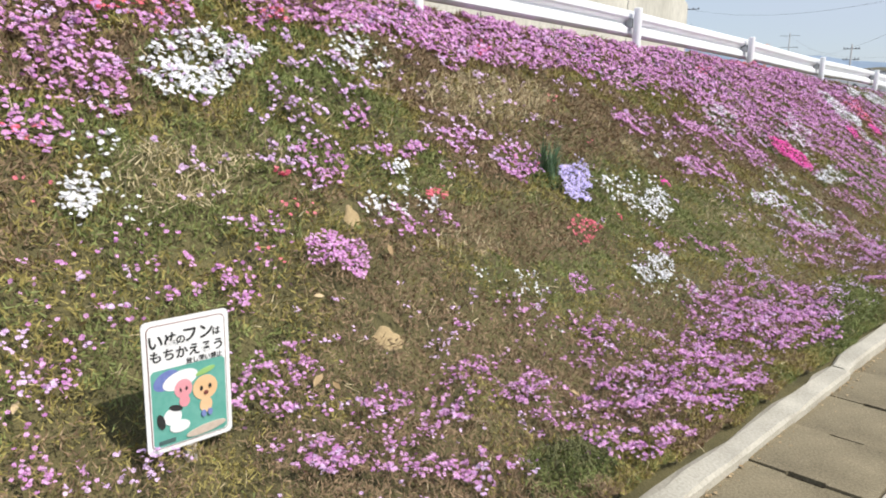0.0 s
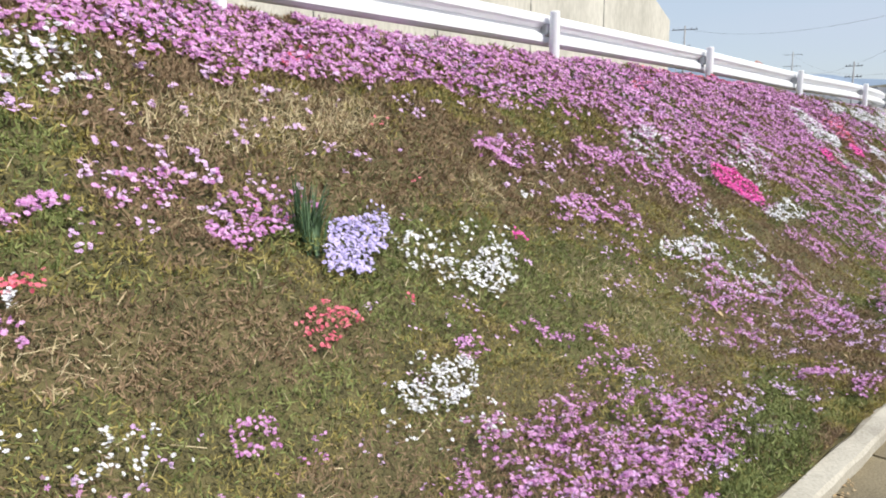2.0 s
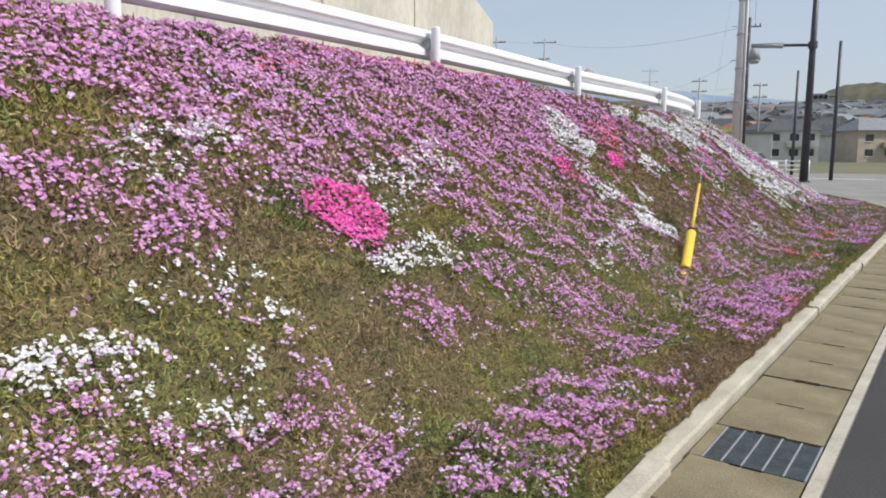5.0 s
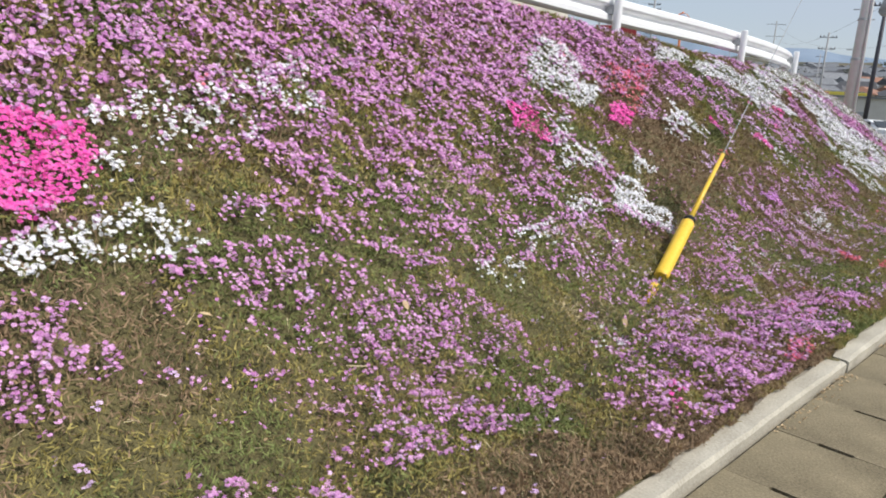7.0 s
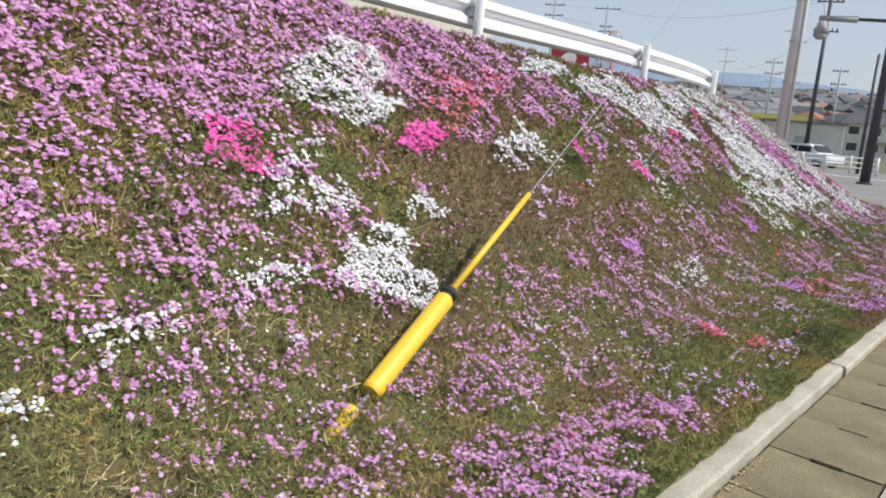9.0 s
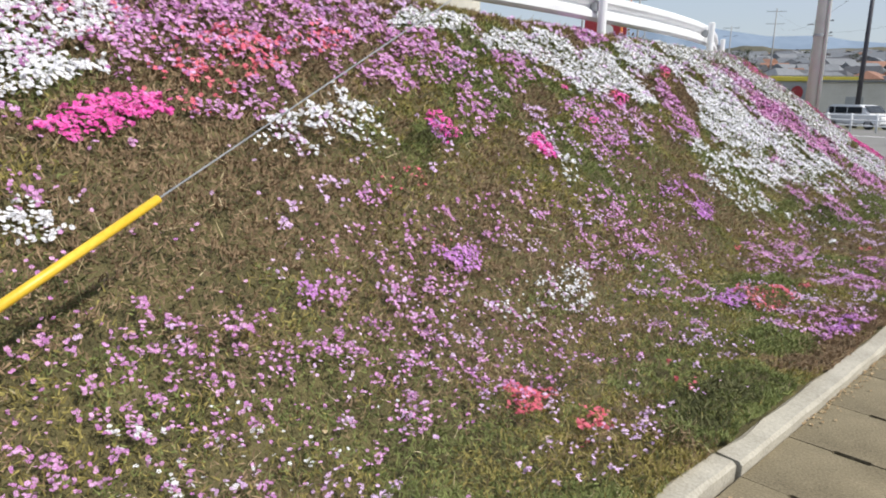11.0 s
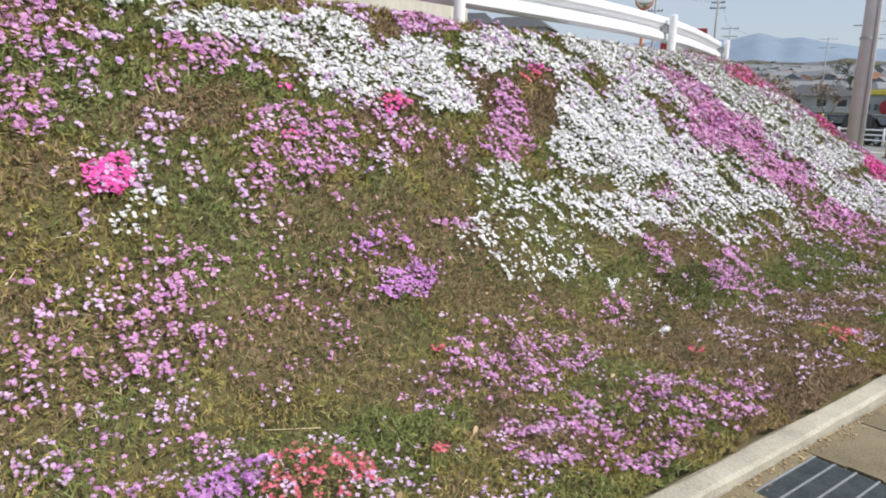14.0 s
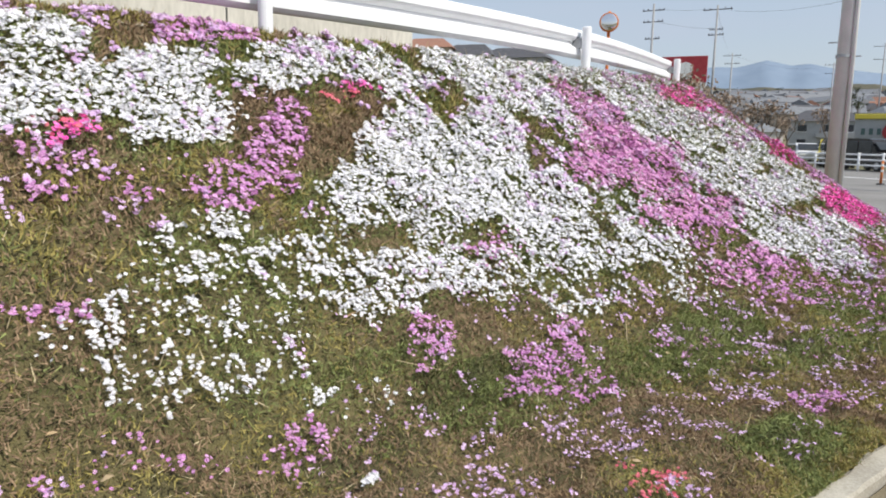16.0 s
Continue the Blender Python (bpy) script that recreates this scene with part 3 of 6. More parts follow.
PINK_2 = [(-0.42, 0.86, 0.24, -0.13, -0.11, -0.13, 0.55), (-0.36, 0.48, 0.15, -0.13, -0.07, -0.06, 0.55), (-0.35, 1.87, 0.13, -0.05, -0.02, -0.07, 0.5), (-0.1, 1.62, 0.13, -0.05, -0.04, -0.11, 0.92), (-0.06, 0.92, 0.08, -0.04, -0.03, -0.05, 0.65), (0.15, 0.86, 0.22, -0.08, -0.11, -0.1, 0.5), (0.2, 2.2, 0.14, -0.01, -0.06, -0.13, 0.6), (0.22, 1.17, 0.08, -0.02, -0.01, -0.03, 0.5), (0.27, 0.2, 0.18, -0.12, -0.14, -0.08, 0.55), (0.28, 0.91, 0.08, -0.02, -0.04, -0.06, 0.5), (0.36, 0.5, 0.2, -0.15, -0.21, -0.14, 0.5), (0.39, 0.75, 0.09, -0.04, -0.04, -0.04, 0.5), (0.47, 1.7, 0.21, -0.03, -0.05, -0.09, 0.45)]
PINK_3 = [(0.69, 0.63, 0.07, -0.05, -0.07, -0.07, 0.5), (0.7, 2.57, 0.1, -0.0, -0.08, -0.15, 0.45), (0.72, 2.2, 0.14, -0.05, -0.05, -0.11, 0.5), (0.83, 0.37, 0.23, -0.19, -0.31, -0.16, 0.6), (0.83, 0.96, 0.32, -0.2, -0.2, -0.15, 0.35), (0.9, 2.24, 0.14, -0.0, -0.05, -0.08, 0.6), (1.2, 0.29, 0.16, -0.13, -0.18, -0.11, 0.6), (1.21, 2.19, 0.19, 0.04, -0.09, -0.14, 0.4), (1.25, 1.2, 0.08, -0.02, -0.06, -0.06, 0.5), (1.35, 1.09, 0.1, -0.03, -0.06, -0.06, 0.4), (1.54, 2.35, 0.25, 0.02, -0.11, -0.11, 0.5), (1.65, 2.02, 0.15, -0.01, -0.06, -0.07, 0.6), (1.72, 2.2, 0.16, -0.0, -0.06, -0.07, 0.6)]
PINK_4 = [(1.83, 2.14, 0.25, 0, -0.17, -0.14, 0.5), (2.2, 0.53, 0.37, -0.22, -0.46, -0.18, 0.6), (2.37, 1.29, 0.1, -0.02, -0.03, -0.07, 0.5), (2.55, 0.66, 0.44, -0.23, -0.41, -0.2, 0.55), (2.84, 1.27, 0.14, -0.05, -0.02, -0.05, 0.4), (2.99, 1.0, 0.15, -0.06, -0.06, -0.06, 0.45), (3.23, 1.19, 0.12, -0.01, -0.04, -0.06, 0.4), (3.25, 1.03, 0.12, -0.04, -0.06, -0.06, 0.5), (3.34, 0.76, 0.1, -0.06, -0.07, -0.06, 0.5), (3.74, 3.92, 0.81, 0.16, -0.43, -0.38, 0.7), (4.06, 2.56, 0.29, -0.01, -0.13, -0.17, 0.55), (4.1, 0.17, 0.09, -0.08, -0.13, -0.05, 0.6), (4.14, 0.4, 0.1, -0.09, -0.13, -0.06, 0.5)]
PINK_5 = [(4.15, 2.02, 0.24, -0.02, -0.13, -0.13, 0.6), (4.18, 1.53, 0.27, -0.02, -0.15, -0.17, 0.25), (4.35, 0.9, 0.29, -0.14, -0.1, -0.08, 0.4), (4.45, 1.94, 0.27, -0.03, -0.13, -0.12, 0.5), (4.64, 1.11, 0.42, -0.11, -0.24, -0.15, 0.55), (4.88, 1.28, 0.11, -0.05, -0.03, -0.06, 0.6), (4.93, 1.35, 0.12, -0.04, -0.05, -0.09, 0.5), (5.08, 1.09, 0.11, -0.04, -0.04, -0.06, 0.6), (5.25, 0.8, 0.26, -0.12, -0.33, -0.15, 0.5), (5.26, 1.16, 0.21, -0.07, -0.06, -0.08, 0.45), (5.46, 2.44, 0.83, -0.01, -0.3, -0.3, 0.45), (5.74, 1.11, 0.15, -0.06, -0.09, -0.09, 0.6), (5.77, 0.9, 0.15, -0.08, -0.1, -0.09, 0.55)]
PINK_6 = [(5.88, 2.15, 0.23, -0.02, -0.13, -0.18, 0.6), (6.26, 0.53, 0.13, -0.15, -0.19, -0.12, 0.35), (6.45, 0.44, 0.22, -0.21, -0.52, -0.14, 0.6), (6.83, 1.47, 0.17, -0.04, -0.11, -0.09, 0.6), (6.91, 1.29, 0.2, -0.05, -0.11, -0.08, 0.6), (6.94, 1.95, 0.34, -0.04, -0.18, -0.16, 0.35), (7.0, 0.66, 0.19, -0.17, -0.28, -0.14, 0.55), (7.26, 0.25, 0.11, -0.13, -0.38, -0.14, 0.4), (7.44, 1.08, 0.47, -0.15, -0.05, -0.1, 0.35), (7.66, 1.48, 0.45, -0.09, -0.24, -0.16, 0.5), (7.77, 1.83, 0.17, -0.02, -0.02, -0.05, 0.5), (8.01, 1.03, 0.09, -0.04, -0.02, -0.04, 0.5), (8.03, 1.42, 0.12, -0.03, -0.02, -0.06, 0.6)]
PINK_7 = [(8.18, 0.85, 0.43, -0.22, -0.48, -0.2, 0.5), (8.24, 1.17, 0.13, -0.04, -0.03, -0.06, 0.65), (8.3, 1.19, 0.41, -0.1, -0.27, -0.13, 0.6), (8.31, 2.08, 0.22, -0.01, -0.05, -0.14, 0.65), (8.52, 1.16, 0.15, -0.03, -0.05, -0.09, 0.65), (8.53, 1.45, 0.06, -0.0, -0.02, -0.04, 0.6), (8.63, 1.75, 0.18, -0.03, -0.05, -0.11, 0.4), (8.72, 1.54, 0.34, 0.01, -0.12, -0.14, 0.5), (8.75, 2.64, 1.23, 0.05, -0.99, -0.55, 0.6), (9.25, 2.06, 0.17, -0.0, -0.09, -0.14, 0.6), (9.27, 1.37, 0.17, -0.05, -0.02, -0.06, 0.5), (9.31, 1.95, 0.09, -0.01, -0.07, -0.2, 0.65), (9.43, 0.33, 0.41, -0.26, -0.68, -0.16, 0.6)]
PINK_8 = [(9.47, 1.33, 0.17, -0.02, -0.06, -0.07, 0.5), (9.48, 1.04, 0.12, -0.05, -0.03, -0.05, 0.45), (9.49, 0.49, 0.12, -0.07, -0.19, -0.13, 0.5), (9.68, 0.84, 0.41, -0.16, -0.36, -0.23, 0.4), (9.68, 1.21, 0.24, -0.07, -0.05, -0.08, 0.5), (9.74, 1.98, 0.1, -0.01, -0.04, -0.09, 0.5), (9.83, 1.32, 0.4, -0.07, -0.1, -0.08, 0.5), (9.88, 0.33, 0.26, -0.16, -0.24, -0.13, 0.6), (9.92, 2.99, 0.38, 0.07, -0.13, -0.33, 0.75), (10.52, 0.31, 0.21, -0.13, -0.22, -0.1, 0.65), (10.52, 0.59, 0.24, -0.17, -0.14, -0.1, 0.6), (10.53, 1.11, 0.14, -0.03, -0.12, -0.08, 0.7), (10.63, 2.84, 0.38, 0.06, -0.14, -0.24, 0.75)]
PINK_9 = [(10.77, 0.94, 0.25, -0.08, -0.15, -0.13, 0.55), (11.17, 0.45, 0.29, -0.2, -0.26, -0.14, 0.5), (11.64, 1.47, 0.32, -0.04, -0.13, -0.11, 0.5), (11.9, 0.36, 0.2, -0.15, -0.26, -0.1, 0.5), (11.9, 1.82, 0.15, -0.02, -0.02, -0.05, 0.4), (12.04, 1.12, 1.17, -0.25, -1.36, -0.3, 0.55), (12.44, 3.39, 0.12, -0.24, -0.14, -0.22, 0.6), (12.53, 1.52, 0.09, -0.01, -0.01, -0.05, 0.45), (12.61, 1.45, 0.2, -0.03, -0.06, -0.09, 0.4), (12.68, 0.95, 0.2, -0.07, -0.07, -0.08, 0.3), (12.69, 1.17, 0.17, -0.04, -0.03, -0.08, 0.4), (12.84, 2.74, 0.29, 0.03, -0.17, -0.15, 0.6), (12.89, 2.46, 0.13, 0, -0.02, -0.03, 0.5)]
PINK_10 = [(12.92, 1.19, 0.71, -0.1, -0.28, -0.14, 0.45), (13.13, 2.99, 0.15, 0.03, -0.03, -0.1, 0.6), (13.15, 2.05, 0.08, -0.01, -0.05, -0.1, 0.5), (13.58, 0.83, 0.15, -0.09, -0.09, -0.1, 0.4), (13.62, 3.49, 0.2, -0.02, -0.18, -0.3, 0.6), (13.68, 1.81, 0.97, 0.04, -0.66, -0.28, 0.3), (14.48, 0.96, 0.27, -0.19, -0.3, -0.18, 0.3), (14.56, 3.45, 0.3, 0.05, -0.12, -0.2, 0.8), (14.59, 3.23, 0.57, 0.08, -0.36, -0.25, 0.65), (14.73, 1.72, 0.13, -0.02, -0.02, -0.1, 0.4), (14.79, 2.84, 0.25, 0.02, -0.17, -0.23, 0.6), (14.8, 1.6, 0.33, -0.03, -0.19, -0.18, 0.45), (14.84, 1.53, 0.15, -0.02, -0.03, -0.13, 0.5)]
PINK_11 = [(14.94, 3.55, 0.2, 0.05, -0.03, -0.17, 0.6), (14.95, 2.93, 0.2, 0.01, -0.04, -0.2, 0.5), (14.96, 1.06, 0.13, -0.04, -0.03, -0.08, 0.5), (15.02, 0.34, 0.28, -0.22, -0.28, -0.1, 0.5), (15.16, 1.87, 0.24, -0.03, -0.04, -0.12, 0.5), (15.23, 1.88, 0.26, -0.02, -0.12, -0.11, 0.5), (15.24, 1.64, 0.8, -0.12, -0.8, -0.27, 0.3), (15.76, 3.37, 0.19, 0.02, -0.06, -0.18, 0.6), (15.84, 3.34, 0.24, 0.03, -0.22, -0.25, 0.6), (15.94, 2.54, 0.18, 0.01, -0.05, -0.1, 0.5), (16.06, 1.88, 0.09, -0.02, -0.02, -0.06, 0.6), (16.1, 2.44, 0.15, -0.0, -0.03, -0.07, 0.5), (16.12, 2.84, 0.2, 0.01, -0.08, -0.17, 0.6)]
PINK_12 = [(16.19, 2.59, 0.37, 0.01, -0.29, -0.26, 0.6), (16.21, 2.16, 0.37, -0.07, -0.04, -0.13, 0.2), (16.22, 0.61, 0.12, -0.08, -0.12, -0.12, 0.45), (16.22, 1.0, 0.24, -0.12, -0.09, -0.1, 0.3), (16.26, 2.04, 0.2, -0.03, -0.02, -0.05, 0.35), (16.35, 0.19, 0.19, -0.12, -0.11, -0.08, 0.6), (16.46, 1.12, 0.38, -0.13, -0.34, -0.18, 0.45), (16.54, 0.44, 0.33, -0.23, -0.43, -0.15, 0.4), (16.82, 0.25, 0.2, -0.12, -0.15, -0.1, 0.5), (16.84, 1.97, 0.15, -0.01, -0.04, -0.07, 0.45), (16.96, 2.62, 0.17, -0.02, -0.02, -0.08, 0.5), (17.06, 2.92, 0.22, -0.01, -0.06, -0.12, 0.5), (17.07, 1.36, 0.19, -0.07, -0.02, -0.07, 0.4)]
PINK_13 = [(17.2, 2.58, 0.24, 0.01, -0.06, -0.11, 0.4), (17.32, 0.33, 0.14, -0.08, -0.1, -0.08, 0.55), (17.43, 1.23, 0.11, -0.04, -0.02, -0.05, 0.4), (17.54, 1.3, 0.21, -0.03, -0.06, -0.07, 0.4), (17.98, 2.72, 0.26, 0.0, -0.22, -0.21, 0.75), (18.19, 4.14, 0.34, 0.08, -0.04, -0.11, 0.8), (18.27, 3.0, 0.11, -0.09, -0.3, -0.29, 0.75), (18.29, 4.41, 0.33, -0.14, -0.1, -0.18, 0.8), (18.37, 1.61, 0.08, 0, -0.09, -0.13, 0.6), (18.47, 1.6, 0.07, 0.01, -0.09, -0.08, 0.8), (18.53, 4.16, 0.21, 0.03, -0.06, -0.1, 0.8), (18.99, 1.25, 0.36, -0.07, -0.2, -0.11, 0.6), (19.05, 1.42, 0.26, -0.05, -0.23, -0.16, 0.65)]
PINK_14 = [(19.35, 2.17, 0.28, -0.03, -0.14, -0.13, 0.5), (19.95, 0.43, 0.13, -0.09, -0.13, -0.05, 0.5), (20.11, 1.29, 0.22, -0.11, -0.14, -0.06, 0.3), (22.33, 2.0, 0.56, -0.07, -0.48, -0.17, 0.6), (22.57, 1.41, 0.05, -0.3, -0.87, -0.07, 0.5), (25.6, 3.38, 1.06, -0.1, -0.44, -0.09, 0.9), (26.44, 3.79, 1.36, -0.27, -1.15, -0.2, 0.8), (26.58, 2.95, 1.39, -0.16, -0.57, -0.07, 0.9), (27.08, 2.55, 0.98, -0.14, -0.65, -0.05, 0.95), (27.98, 1.36, 0.16, -0.4, -0.88, 0.09, 0.8)]
MAGENTA_1 = [(3.33, 1.83, 0.05, -0.02, -0.01, -0.03, 0.5), (7.06, 2.18, 0.07, -0.19, -0.24, -0.09, 0.95), (8.95, 0.32, 0.03, -0.02, -0.15, -0.09, 0.5), (10.45, 2.38, 0.09, -0.12, -0.16, -0.08, 0.85), (11.96, 2.54, 0.21, 0.02, -0.16, -0.13, 1.0), (14.22, 2.62, 0.07, -0.07, -0.14, -0.1, 0.7), (15.06, 2.4, 0.1, 0.01, -0.03, -0.11, 1.1), (16.15, 2.69, 0.11, 0.01, -0.02, -0.06, 0.4), (16.33, 3.14, 0.05, 0.01, -0.01, -0.04, 0.7), (17.15, 3.04, 0.13, 0.03, -0.05, -0.11, 0.7), (19.31, 3.62, 0.27, 0.03, -0.05, -0.07, 0.5), (27.09, 3.33, 0.53, -0.3, -0.85, -0.05, 0.85), (27.29, 1.23, 0.24, -0.33, -1.1, 0.13, 0.9)]
MAGENTA_2 = [(27.95, 2.14, -0.13, -0.25, -0.62, 0.05, 0.8)]
VIOLET_1 = [(12.33, 1.48, 0.08, 0.02, -0.04, -0.06, 0.7), (13.23, 1.58, 0.1, -0.01, -0.03, -0.06, 0.45), (13.41, 1.58, 0.11, -0.02, -0.04, -0.07, 0.95), (14.11, 2.54, 0.1, 0.01, -0.05, -0.08, 0.9), (14.98, 0.82, 0.08, -0.06, -0.14, -0.09, 0.7), (15.07, 0.18, 0.09, -0.06, -0.15, -0.06, 0.65), (16.16, 1.88, 0.24, -0.02, -0.11, -0.08, 0.5), (16.29, 1.66, 0.18, -0.01, -0.16, -0.11, 0.97)]
ORCHID_1 = [(22.09, 1.61, 0.69, -0.1, -0.57, -0.12, 0.6), (22.45, 3.04, 0.65, -0.03, -0.6, -0.27, 0.85), (22.55, 2.19, 0.78, -0.09, -0.64, -0.15, 0.8), (22.55, 2.79, 0.99, -0.07, -0.65, -0.19, 0.85), (22.61, 2.53, 0.61, -0.06, -0.46, -0.17, 0.8), (22.97, 3.4, -0.08, -0.51, -0.58, -0.13, 0.9)]
SHRUB_1 = [(-0.04, 0.33, 0.12, -0.11, -0.18, -0.12, 1), (3.12, 0.27, 0.16, -0.16, -0.77, -0.21, 0.9), (6.11, 0.38, 0.21, -0.19, -0.29, -0.1, 0.8), (6.11, 0.78, 0.11, -0.1, -0.12, -0.06, 0.5), (6.15, 0.63, 0.07, -0.07, -0.14, -0.1, 1.0), (6.62, 2.22, 0.1, -0.01, -0.16, -0.18, 1.0), (6.84, 2.35, 0.26, -0.02, -0.27, -0.19, 0.9), (8.32, 0.56, 0.12, -0.12, -0.12, -0.11, 0.9), (8.56, 0.81, 0.17, -0.09, -0.15, -0.14, 0.7), (9.37, 0.88, 0.19, -0.07, -0.16, -0.12, 0.4), (9.87, 2.05, 0.12, -0.01, -0.11, -0.14, 0.9), (9.98, 2.23, 0.23, 0, -0.12, -0.12, 0.7), (10.31, 2.3, 0.43, -0.01, -0.29, -0.12, 0.9)]
SHRUB_2 = [(11.2, 1.62, 0.24, -0.01, -0.21, -0.16, 1.0), (12.98, 2.56, 0.05, 0, -0.02, -0.04, 1), (13.52, 0.22, 0.16, -0.17, -0.32, -0.17, 1), (13.67, 1.27, 0.17, -0.04, -0.06, -0.08, 0.6), (14.0, 2.57, 0.15, -0.02, -0.09, -0.11, 0.9), (14.05, 2.51, 0.31, 0.01, -0.23, -0.11, 1), (14.56, 0.41, 0.17, -0.13, -0.2, -0.12, 0.9), (15.7, 0.94, 0.14, -0.08, -0.09, -0.13, 0.9), (15.85, 0.88, 0.13, -0.09, -0.21, -0.11, 0.9), (18.19, 1.57, 0.35, -0.04, -0.18, -0.07, 0.8), (18.49, 1.26, 0.25, -0.06, -0.14, -0.15, 0.9), (18.59, 1.38, 0.38, -0.06, -0.2, -0.13, 1.0), (19.09, 1.3, 0.84, -0.12, -0.68, -0.17, 0.6)]
SHRUB_3 = [(19.43, 0.35, 0.24, -0.16, -0.25, -0.11, 0.9), (20.45, 1.27, 0.59, -0.14, -0.59, -0.18, 0.9), (20.89, 0.8, 0.31, -0.14, -0.38, -0.11, 0.7)]
BROWN_1 = [(-0.02, 2.03, 0.2, -0.02, -0.08, -0.11, 0.6), (1.15, 1.65, 0.8, -0.14, -0.2, -0.18, 0.9), (3.07, 2.5, 0.93, -0.07, -0.46, -0.33, 0.8), (10.02, 2.17, 0.25, 0, -0.16, -0.22, 0.8), (11.92, 1.84, 0.82, 0.05, -0.5, -0.36, 0.7), (12.25, 2.0, 0.66, 0.02, -0.21, -0.44, 1), (12.49, 2.52, 0.54, -0.27, -0.54, -0.27, 1), (12.71, 3.14, 0, -0.33, -0.85, -0.46, 0.8), (13.35, 1.08, 0.73, -0.23, -0.39, -0.36, 0.5), (13.52, 1.91, 0.79, -0.04, -0.39, -0.46, 0.6), (13.57, 1.48, 1.15, -0.11, -0.85, -0.38, 0.7), (15.52, 1.5, 0.25, -0.04, -0.07, -0.14, 0.8), (15.57, 2.89, 0.42, 0.05, -0.27, -0.23, 0.8)]
BROWN_2 = [(15.82, 1.58, 0.38, -0.1, -0.06, -0.24, 0.7), (16.44, 2.05, 0.67, -0.11, -0.1, -0.25, 0.6), (16.63, 3.5, 0.23, 0.06, -0.06, -0.17, 0.5), (17.2, 2.47, 0.24, -0.01, -0.16, -0.21, 0.7), (18.05, 0.87, 0.44, -0.34, -0.44, -0.34, 0.7), (18.31, 3.29, 0.3, -0.04, -0.16, -0.22, 1), (18.47, 3.03, 0.47, 0.03, -0.28, -0.27, 1.0)]
STRAW_1 = [(-0.47, 2.26, 0.43, 0.04, -0.1, -0.2, 0.7), (0.72, 1.62, 0.27, -0.01, -0.15, -0.14, 0.3), (2.42, 2.89, 0.61, -0.02, -0.3, -0.27, 0.7), (3.48, 2.24, 0.15, 0, -0.06, -0.12, 0.7), (3.66, 1.18, 0.25, -0.08, -0.1, -0.13, 0.3), (3.74, 1.45, 0.39, -0.08, -0.08, -0.11, 0.35), (9.24, 1.96, 0.24, -0.02, -0.07, -0.14, 0.5), (9.34, 1.02, 0.2, -0.07, -0.05, -0.07, 0.4), (9.88, 1.48, 0.32, -0.07, -0.05, -0.07, 0.5)]
SOIL_1 = [(-0.11, 1.27, 0.08, -0.04, -0.03, -0.06, 1.0), (0.17, 1.89, 0.06, -0.0, -0.03, -0.07, 0.9)]
PATCHES = {"white": WHITE_1 + WHITE_2 + WHITE_3 + WHITE_4 + WHITE_5 + WHITE_6 + WHITE_7 + WHITE_8 + WHITE_9, "lavender": LAVENDER_1, "red": RED_1 + RED_2 + RED_3 + RED_4, "pink": PINK_1 + PINK_2 + PINK_3 + PINK_4 + PINK_5 + PINK_6 + PINK_7 + PINK_8 + PINK_9 + PINK_10 + PINK_11 + PINK_12 + PINK_13 + PINK_14, "magenta": MAGENTA_1 + MAGENTA_2, "violet": VIOLET_1, "orchid": ORCHID_1, "shrub": SHRUB_1 + SHRUB_2 + SHRUB_3, "brown": BROWN_1 + BROWN_2, "straw": STRAW_1, "soil": SOIL_1}

PATCHES["pink"] += [(5.5, 3.75, 5.0, 0, 0, 0.45, 0.85), (9.5, 3.5, 3.6, 0, 0, 0.75, 0.85), (8.6, 2.7, 2.6, 0, 0, 0.55, 0.6), (9.6, 2.0, 1.5, 0, 0, 0.6, 0.5),
                    (13.2, 3.75, 1.3, 0, 0, 0.4, 0.8), (-2.5, 3.6, 2.2, 0, 0, 0.6, 0.6), (28.3, 2.3, 0.35, 0, 0, 1.7, 0.85), (29.1, 2.3, 0.45, 0, 0, 1.7, 0.9), (24.5, 0.8, 3.0, 0, 0, 0.4, 0.3)]
PATCHES["white"] += [(24.0, 3.2, 2.3, 0, 0.5, 1.1, 0.85), (27.0, 2.6, 0.8, 0, 0.2, 1.6, 0.9)]
PATCHES["magenta"] += [(29.9, 2.4, 0.35, 0, 0, 1.7, 0.6), (30.6, 2.4, 0.8, 0, 0, 1.6, 0.7), (33.5, 2.0, 1.2, 0, 0, 1.4, 0.5)]
PATCHES["red"] += [(10.1, 4.15, 1.7, 0, 0, 0.12, 0.7), (12.6, 3.2, 0.7, 0, 0, 0.35, 0.2)]
PATCHES["brown"] += [(12.8, 3.1, 0.8, 0, 0, 0.8, 0.9), (10.0, 4.2, 2.0, 0, 0, 0.15, 0.8)]
for kind_ in PATCHES:
    if kind_ == "pink":
        # the dry stretch before the coral patch flowers thinly
        PATCHES[kind_] = [(*p[:6], p[6] * (0.62 if 11.3 < p[0] < 14.2 and p[1] < 1.7 else 1.0)) for p in PATCHES[kind_]]
    PATCHES[kind_] = [p for p in PATCHES[kind_] if p[1] > 0.12 and p[0] < 34.5]
rng = np.random.default_rng(7)


